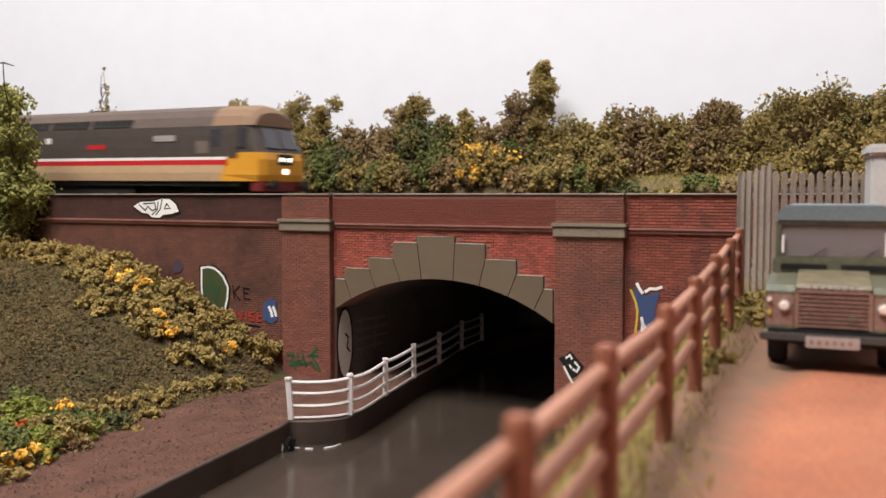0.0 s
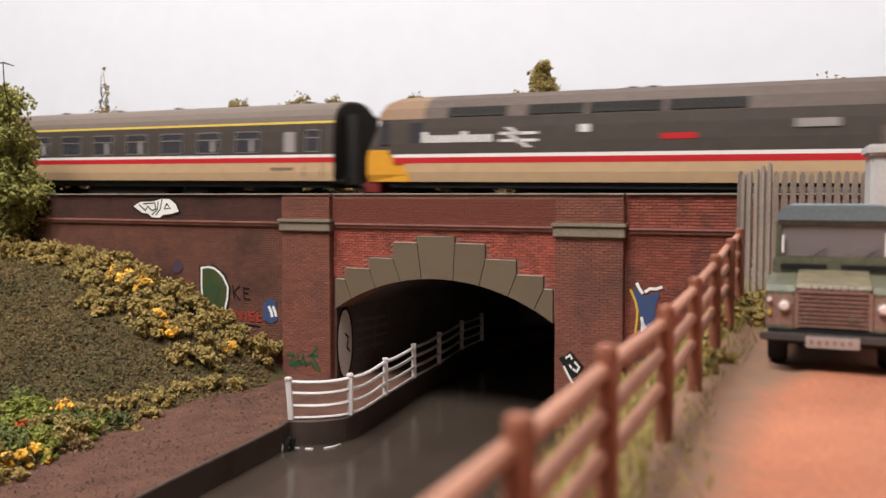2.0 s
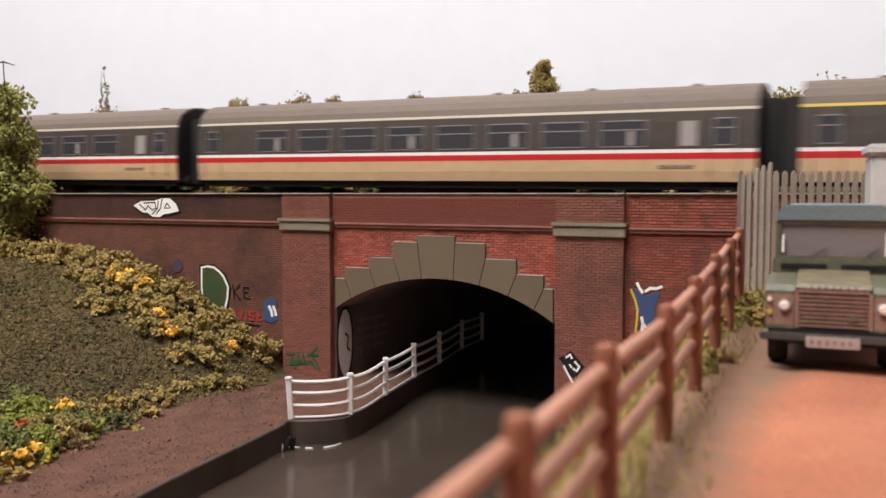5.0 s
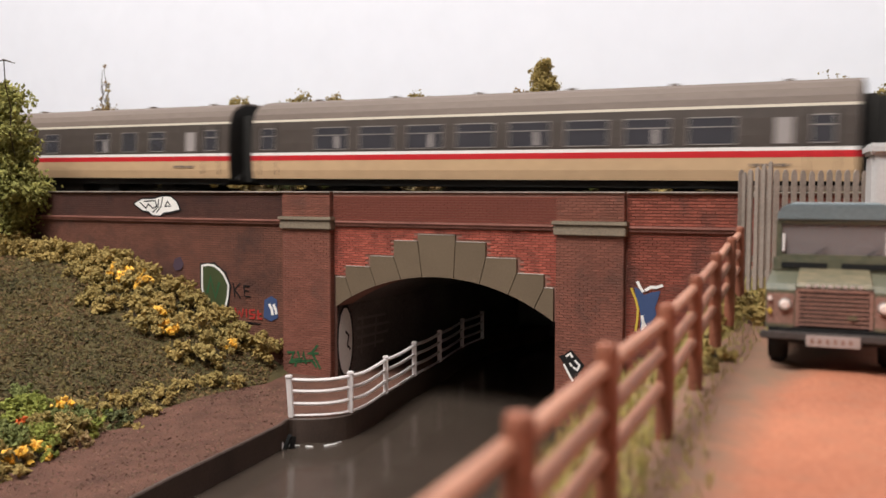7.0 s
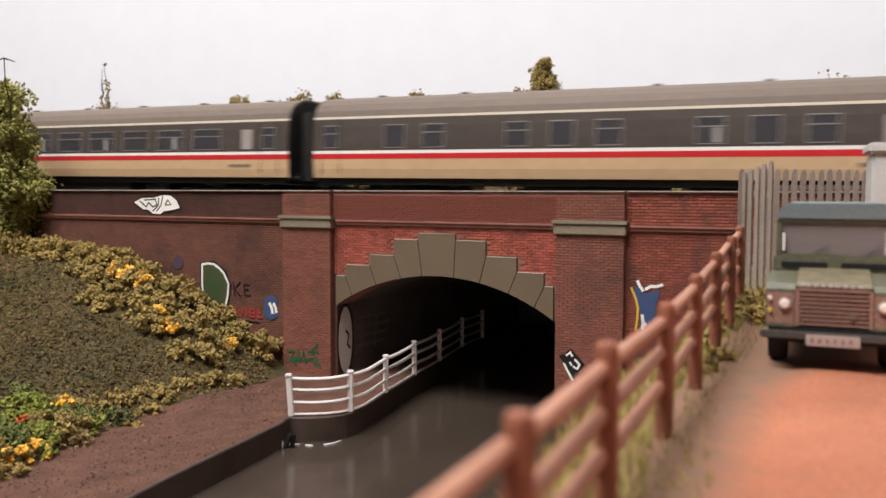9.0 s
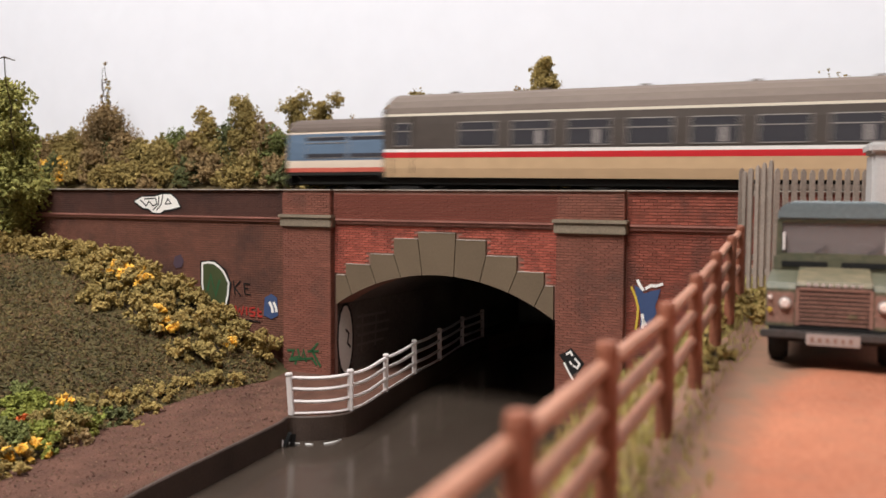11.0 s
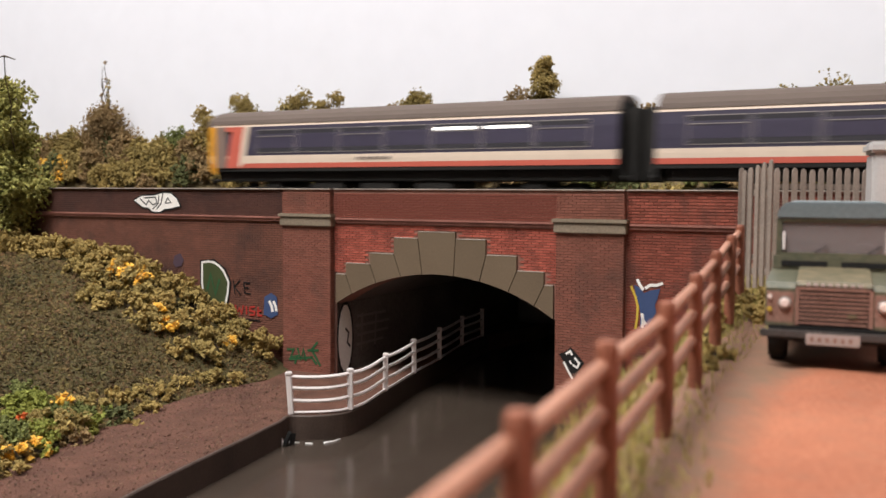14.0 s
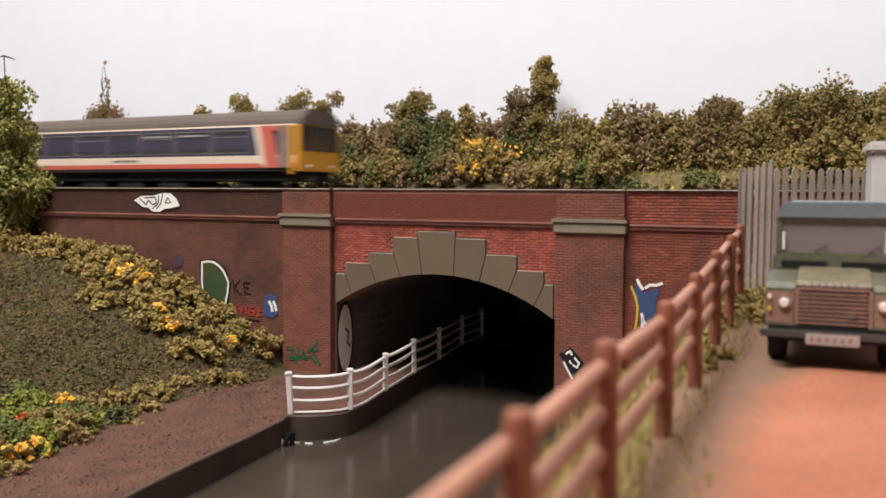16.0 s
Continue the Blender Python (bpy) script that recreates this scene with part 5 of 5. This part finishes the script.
def locomotive():
    L = 241.0
    v = empty("diesel_locomotive", "dark grey diesel locomotive with red stripe and yellow cab ends", "locomotive", None, "express train")
    band(v, "lower_side", 14.0, 21.6, -L + 22, -22, t_cream, "cream lower bodyside")
    band(v, "red_stripe", 21.6, 24.0, -L + 16, -20, t_red, "red waist stripe", 0.03)
    band(v, "white_stripe", 24.0, 25.4, -L + 16, -20, t_white, "white waist stripe", 0.03)
    band(v, "upper_side", 25.4, 40.0, -L + 14, -14, t_grey, "dark grey bodyside")
    bm = B()
    pts = [(17.3, 40.0), (15.2, 44.6), (12, 48.0), (6, 50.2), (0, 50.8)]
    prism(bm, pts + [(-y, z) for y, z in pts[-2::-1]], -L + 30, -30, "x"); part("roof", bm, t_loco_roof, v, "grey-brown ridged roof")
    for s in (-1, 1):
        for x0, x1 in ((-200, -174), (-165, -142), (-140, -112), (-110, -82)):
            bm = B(); prism(bm, [(s * 17.2, 40.6), (s * 17.5, 40.6), (s * 15.7, 44.4), (s * 15.2, 44.4)], x0, x1, "x"); g = part("roof_grille", bm, t_under, v, "dark sloping roof grille")
            bm = B()
            for i in range(int((x1 - x0) / 3)):
                box(bm, x0 + 1 + i * 3, x0 + 1.3 + i * 3, s * 16.9 - 0.25, s * 16.9 + 0.25, 41, 44)
            part("louvre", bm, t_grey, g)
        for x0, x1, z0, z1, mt in ((-143, -139, 33, 36, t_white), (-112, -99, 29.8, 32.0, t_red), (-66, -52, 33, 36, t_curtain), (-39, -31, 27, 33, t_roof)):
            bm = B(); box(bm, x0, x1, s * 18.35 - 0.2, s * 18.35 + 0.2, z0, z1, 0.1); part("nameplate" if mt is t_red else "body_panel", bm, mt, v, "small red nameplate" if mt is t_red else "")
        # lettering as plain bars, and the arrow device
        bm = B()
        for i in range(9):
            box(bm, -211 + i * 3.6, -208.4 + i * 3.6, s * 18.42 - 0.12, s * 18.42 + 0.12, 30, 34.4 if i in (0, 5) else 33)
        part("lettering_bar", bm, t_white, v)
        bm = B()
        for z in (29.8, 32.6):
            box(bm, -176, -160, s * 18.42 - 0.12, s * 18.42 + 0.12, z, z + 1.1)
        for q in ([(-174, 35.6), (-171.6, 35.6), (-165.4, 32.4), (-167.8, 32.4)], [(-168, 30.6), (-170.4, 30.6), (-164.6, 27.6), (-162.2, 27.6)], [(-174, 33.4), (-171.6, 33.4), (-167, 30.2), (-169.4, 30.2)]):
            prism(bm, q, s * 18.42 - 0.12, s * 18.42 + 0.12)
        part("arrow_device", bm, t_white, v)
        for x0, x1 in ((-30, -24), (-L + 24, -L + 30)):
            bm = B(); prism(bm, [(s * 17.6, 30), (s * 18.4, 30), (s * 18.0, 38.4), (s * 17.4, 38.4)], x0, x1, "x"); part("cab_door_window", bm, m_pane, v)
        for x0, x1 in ((-22, -9.5), (-L + 9.5, -L + 22)):
            bm = B(); prism(bm, [(s * 16.4, 29.6), (s * 18.15, 29.6), (s * 17.55, 38.6), (s * 16.0, 38.6)], x0, x1, "x"); part("cab_side_window", bm, m_pane, v)
    for s, x in ((1, 0.0), (-1, -L)):
        def X(d):
            return x - s * d
        # nose: yellow below, raked screen above
        bm = B()
        rows = [(14.0, 0.6, 14.6), (17, 0.0, 15.4), (24, 0.0, 15.6), (27.4, 0.9, 15.8)]
        for (za, da, ya), (zb, db, yb) in zip(rows, rows[1:]):
            vs = [bm.verts.new(p) for p in ((X(24), 18.3, za), (X(2.4 + da), ya + 1.6, za), (X(da), ya - 2, za), (X(da), -ya + 2, za), (X(2.4 + da), -ya - 1.6, za), (X(24), -18.3, za))]
            ws = [bm.verts.new(p) for p in ((X(24), 18.3, zb), (X(2.4 + db), yb + 1.6, zb), (X(db), yb - 2, zb), (X(db), -yb + 2, zb), (X(2.4 + db), -yb - 1.6, zb), (X(24), -18.3, zb))]
            for i in range(5):
                bm.faces.new((vs[i], vs[i + 1], ws[i + 1], ws[i]))
            bm.faces.new(vs[::-1]), bm.faces.new(ws)
        nose = part("cab_nose", bm, t_yellow, v, "warning-yellow cab front")
        bm = B()
        lo = [(X(16), 18.1, 27.4), (X(3.2), 17.2, 27.4), (X(0.9), 13.6, 27.4), (X(0.9), -13.6, 27.4), (X(3.2), -17.2, 27.4), (X(16), -18.1, 27.4)]
        hi = [(X(16), 17.2, 40.2), (X(8.6), 15.6, 40.2), (X(7.0), 12.2, 40.2), (X(7.0), -12.2, 40.2), (X(8.6), -15.6, 40.2), (X(16), -17.2, 40.2)]
        a, b = [bm.verts.new(p) for p in lo], [bm.verts.new(p) for p in hi]
        for i in range(6):
            bm.faces.new((a[i], a[(i + 1) % 6], b[(i + 1) % 6], b[i]))
        bm.faces.new(a[::-1]), bm.faces.new(b)
        part("cab_front", bm, t_grey, v, "dark grey raked cab front")
        for y0, y1 in ((-12.6, -0.7), (0.7, 12.6)):
            bm = B()
            q = [(X(1.7), y0, 29.6), (X(1.7), y1, 29.6), (X(6.0), y1 * 0.92, 38.6), (X(6.0), y0 * 0.92, 38.6)]
            a = [bm.verts.new(p) for p in q]
            b = [bm.verts.new((p[0] + s * 0.5, p[1], p[2])) for p in q]
            for i in range(4):
                bm.faces.new((a[i], a[(i + 1) % 4], b[(i + 1) % 4], b[i]))
            bm.faces.new(a[::-1]), bm.faces.new(b)
            part("cab_windscreen", bm, m_pane, v)
        bm = B()
        rings = []
        for d, k in ((30, 1.0), (14, 0.98), (9, 0.88), (6.2, 0.62)):
            rings.append([bm.verts.new((X(d), y * (0.6 + 0.4 * k), 40.0 + (z - 40.0) * k)) for y, z in pts + [(-y, z) for y, z in pts[-2::-1]]])
        for p, q in zip(rings, rings[1:]):
            for i in range(len(p) - 1):
                bm.faces.new((p[i], p[i + 1], q[i + 1], q[i]))
            bm.faces.new((p[-1], p[0], q[0], q[-1]))
        bm.faces.new(rings[0]), bm.faces.new(rings[-1])
        part("roof_dome", bm, t_tan, v, "tan cab roof dome")
        bm = B(); box(bm, min(X(0.1), X(-0.25)), max(X(0.1), X(-0.25)), -5.6, 5.6, 21.6, 26.8, 0.1); hc = part("headcode_panel", bm, m_black, nose, "black headcode panel")
        for y in (-3, 3):
            bm = B(); cyl(bm, (X(-0.2), y, 24.2), (X(-0.7), y, 24.2), 1.1, 0.9, 12); part("marker_light", bm, t_lamp_on if s > 0 else c_lamp, hc)
        bm = B(); cyl(bm, (X(0.1), 0, 18.6), (X(-0.7), 0, 18.6), 1.5, 1.2, 12); part("headlight", bm, t_lamp_on if s > 0 else c_lamp, nose)
        bm = B(); box(bm, min(X(0.4), X(8)), max(X(0.4), X(8)), -16, 16, 9, 14, 0.5); part("buffer_beam", bm, t_beam, v, "red buffer beam")
        for y in (-12, 12):
            bm = B(); cyl(bm, (X(0.4), y, 12), (X(-3), y, 12), 1.2, 1.2, 10); cyl(bm, (X(-3), y, 12), (X(-3.5), y, 12), 2.7, 2.5, 14); part("buffer", bm, t_under, v)
    bm = B(); box(bm, -L + 14, -14, -16.5, 16.5, 11.4, 14, 0.3); part("solebar", bm, t_under, v)
    bm = B(); box(bm, -L * 0.66, -L * 0.34, -15, 15, 3.6, 11.4, 1.0); part("fuel_tank", bm, t_under, v)
    bogie(v, -45, 56, 7.2), bogie(v, -L + 45, 56, 7.2)
    bm = B()
    for x in (-120, -128):
        cyl(bm, (x, 0, 50.2), (x, 0, 51.2), 2.2, 2.2, 12)
    part("exhaust", bm, t_under, v)
    return v


def unit_car(L, cab_at, side, label, group):
    """One car of a multiple unit; it reaches from 0 to +L, with a driving cab at 'low', 'high' or none of its ends."""
    v = empty("railcar", label, "railcar", None, group)
    e0, e1 = (3 if cab_at == "low" else 0), (L - 3 if cab_at == "high" else L)
    band(v, "lower_edge", 17.6, 19.4, e0, e1, t_under, "", -0.2)
    band(v, "red_stripe", 19.4, 21.8, e0, e1, t_pink, "faded red lower stripe")
    band(v, "white_stripe", 21.8, 25.8, e0, e1, t_cream2, "broad white waist stripe")
    band(v, "upper_side", 25.8, 40.9, e0, e1, side, "window band")
    prof = BODY + [(16.9, 42.4)]
    band(v, "cant_stripe", 40.9, 42.2, e0, e1, t_cream2, "white stripe below the roof", 0.05, prof=prof)
    roof_part(v, e0 - (1.6 if cab_at == "low" else 0), e1 + (1.6 if cab_at == "high" else 0), t_roof2, 42.2, 50.2, "brown-grey curved roof")
    bm = B(); box(bm, 4, L - 4, -15, 15, 12.4, 17.6, 0.4); part("solebar", bm, t_under, v)
    for x in (0.33, 0.46, 0.6):
        bm = B(); box(bm, L * x - 10, L * x + 10, -14.5, 14.5, 4, 12.4, 0.8); part("equipment_box", bm, t_under, v)
    bogie(v, 40, 34, 6), bogie(v, L - 40, 34, 6)
    for x, s, low in ((0, -1, True), (L, 1, False)):
        if cab_at == ("low" if low else "high"):
            def X(d):
                return x - s * d
            def rng_(a, b):
                return min(X(a), X(b)), max(X(a), X(b))
            bm = B(); prism(bm, [(-16.8, 17.6), (16.8, 17.6), (17.8, 24), (17.2, 41.4), (-17.2, 41.4), (-17.8, 24)], *rng_(0.2, 4), "x"); cf = part("cab_front", bm, t_yellow, v, "yellow cab front")
            bm = B()
            prism(bm, [(-17.0, 41.4), (17.0, 41.4), (15.6, 45.2), (10.6, 48.2), (0, 49.4), (-10.6, 48.2), (-15.6, 45.2)], *rng_(-0.9, 4), "x"); part("cab_dome", bm, t_roof2, v, "brown domed cab roof end")
            for y0, y1 in ((-16.2, -5.2), (-4.6, 4.6), (5.2, 16.2)):
                bm = B(); box(bm, *rng_(-0.1, 0.4), y0, y1, 28, 40.8, 0.3); part("windscreen", bm, m_pane, cf)
            for y in (-10, 10):
                bm = B(); cyl(bm, (X(0.2), y, 20), (X(-0.6), y, 20), 1.3, 1.1, 12); part("headlight", bm, c_lamp, cf)
                bm = B(); cyl(bm, (X(0.4), y, 12.6), (X(-3), y, 12.6), 1.1, 1.1, 10); cyl(bm, (X(-3), y, 12.6), (X(-3.4), y, 12.6), 2.5, 2.3, 12); part("buffer", bm, t_under, v)
            for sg in (-1, 1):
                yy = 18.62
                bm = B(); q = [(X(12.5), 19.4), (X(21), 19.4), (X(25), 41), (X(17.5), 41)]
                prism(bm, q, sg * yy - 0.12, sg * yy + 0.06); part("cab_side", bm, t_pink, v, "red swept cab side panel")
                bm = B(); q = [(X(21), 19.4), (X(25), 21.8), (X(29), 41), (X(25), 41)]
                prism(bm, q, sg * yy - 0.12, sg * yy + 0.1); part("cab_flash", bm, t_cream2, v, "slanting white flash")
                bm = B(); box(bm, *rng_(6.2, 13), sg * yy - 0.25, sg * yy + 0.05, 19.4, 41, 0.1); dr = part("cab_door", bm, t_door, v, "grey-brown cab door")
                bm = B(); box(bm, *rng_(7.2, 12), sg * yy - 0.2, sg * yy + 0.15, 29.5, 39, 0.2); part("cab_side_window", bm, m_pane, dr)
                bm = B(); box(bm, *rng_(6.2, 17), sg * yy - 0.2, sg * yy + 0.08, 38.4, 41, 0.1); part("cab_header", bm, t_pink, v)
                bm = B(); box(bm, *rng_(4.0, 6.2), sg * 18.1 - 0.9, sg * 18.1 + 0.3, 16, 41, 0.2); part("cab_pillar", bm, t_yellow, v)
        else:
            bm = B(); prism(bm, [(-17.6, 13), (17.6, 13), (18, 24), (17.2, 41), (13, 47), (-13, 47), (-17.2, 41), (-18, 24)], x - 0.25, x + 0.25, "x"); part("end_panel", bm, t_under, v, "black inner end")
            end_gangway(v, x + s * 0.2, s)
    a = 32 if cab_at == "low" else 12
    b = L - (32 if cab_at == "high" else 12)
    n = 7
    for i in range(n):
        w = (b - a) / n
        window(v, a + w * i + 1.2, a + w * (i + 1) - 1.2, 27.4, 38.8, BODY, i % 2 == 0, False)
    for s in (-1, 1):
        bm = B()
        for i in range(5):
            box(bm, L * 0.42 + i * 4, L * 0.42 + 3 + i * 4, s * 18.6 - 0.1, s * 18.6 + 0.1, 23.2, 24.4)
        part("lettering_bar", bm, t_roof, v)
    # reflections on two windows, built as pale strips; they glow on the leading car
    if side is t_blue:
        for i in (4, 5):
            for s in (-1, 1):
                w = (b - a) / n
                bm = B(); box(bm, a + w * i + 2, a + w * (i + 1) - 3, s * 18.35 - 0.1, s * 18.35 + 0.12, 36.2, 37.4, 0.1); part("window_glint", bm, t_glint if cab_at == "low" else t_curtain, v, "pale strip imitating a light reflection on a window")
    return v


loco = locomotive()
coaches = []
for i in range(5):
    L = 254.0
    coaches.append(coach(L, t_gold if i == 0 else mat("cream_cant_stripe", (0.62, 0.55, 0.45), 0.4, 0.04, 60, 0.0), 50 + i, "dark grey and cream express coach with red stripe, " + ("yellow first-class cantrail" if i == 0 else "pale cantrail stripe"), small=i == 3, wide=13.5 if i == 0 else 16.5))
front_car = unit_car(226.0, "low", t_blue, "dark blue railcar with white and red stripes, yellow cab end", "blue multiple unit")
rear_car = unit_car(226.0, "high", t_blue, "dark blue railcar with white and red stripes, yellow cab end", "blue multiple unit")
far_front = unit_car(226.0, "high", t_sky, "light blue railcar with white and red stripes on the far track", "light blue multiple unit")
far_rear = unit_car(226.0, "", t_sky, "light blue railcar with white and red stripes on the far track", "light blue multiple unit")


def on_track(s, off):
    return LINE[off] @ mm(s, off, RAIL_Z)


def motions():
    # express: even speed, braking once it is past
    run = [(t, -109 + 150 * t + d) for t, d in ((0, 0), (1.5, -3.5), (3.5, -8), (6.5, -10), (9, -7.5), (11.5, -1), (12.6, -1))] + [(14, 1935), (15, 1990), (16, 2010)]
    walk(loco, [(t, on_track(s, NEAR)) for t, s in run])
    for i, c in enumerate(coaches):
        walk(c, [(t, on_track(s - 255.5 - 268 * i, NEAR)) for t, s in run])
    # stopping unit on the middle track, from the other side
    run = [(0, 560), (9.6, 560), (10.6, 480), (11.5, 320)] + [(t, -83 - 200 * (t - 13.5) + d) for t, d in ((12.5, 2), (13.5, 4), (14.5, 2), (15, 4), (15.5, 2), (16, -5))]
    walk(front_car, [(t, on_track(s, MID)) for t, s in run])
    walk(rear_car, [(t, on_track(s + 242, MID)) for t, s in run])
    # unit on the far track, overtaking the express
    run = [(0, -1240), (5.8, -1240), (6.6, -1145)] + [(t, -27 + 225 * (t - 11.6)) for t in (8, 10, 11.6, 13, 14.5, 16)]
    walk(far_front, [(t, on_track(s + 239, FAR)) for t, s in run])
    walk(far_rear, [(t, on_track(s, FAR)) for t, s in run])


# ---- single bricks of the parapet over the arch ----
c = []; bricks(c, P1 + 0.4, P2 - 0.4, 91.9, 103, -0.25, seed=12, rough=0.12)
BRICK = {}
rb = random.Random(3)
mats_b = soot("parapet_brick", (0.27, 0.075, 0.05), (0.19, 0.06, 0.042), (0.07, 0.035, 0.03), 0.35)
for a, b, z0, z1, y in c[:330]:
    w = round(b - a, 1)
    if w not in BRICK:
        me = brick_mesh("brick", [(-w / 2, w / 2, -0.4, 0.4, -0.55)], 0.2)
        me.materials.append(mats_b)
        BRICK[w] = me
    o = new("brick", BRICK[w]); o.parent = bridge
    o.matrix_local = mm((a + b) / 2, y + 0.4 + rb.uniform(-0.06, 0.06), (z0 + z1) / 2, rb.uniform(-0.8, 0.8))
bm = B(); box(bm, P1 + 0.2, P2 - 0.2, -0.2, 0.4, 91.8, 103); part("parapet_core", bm, m_mortar, bridge)

motions()
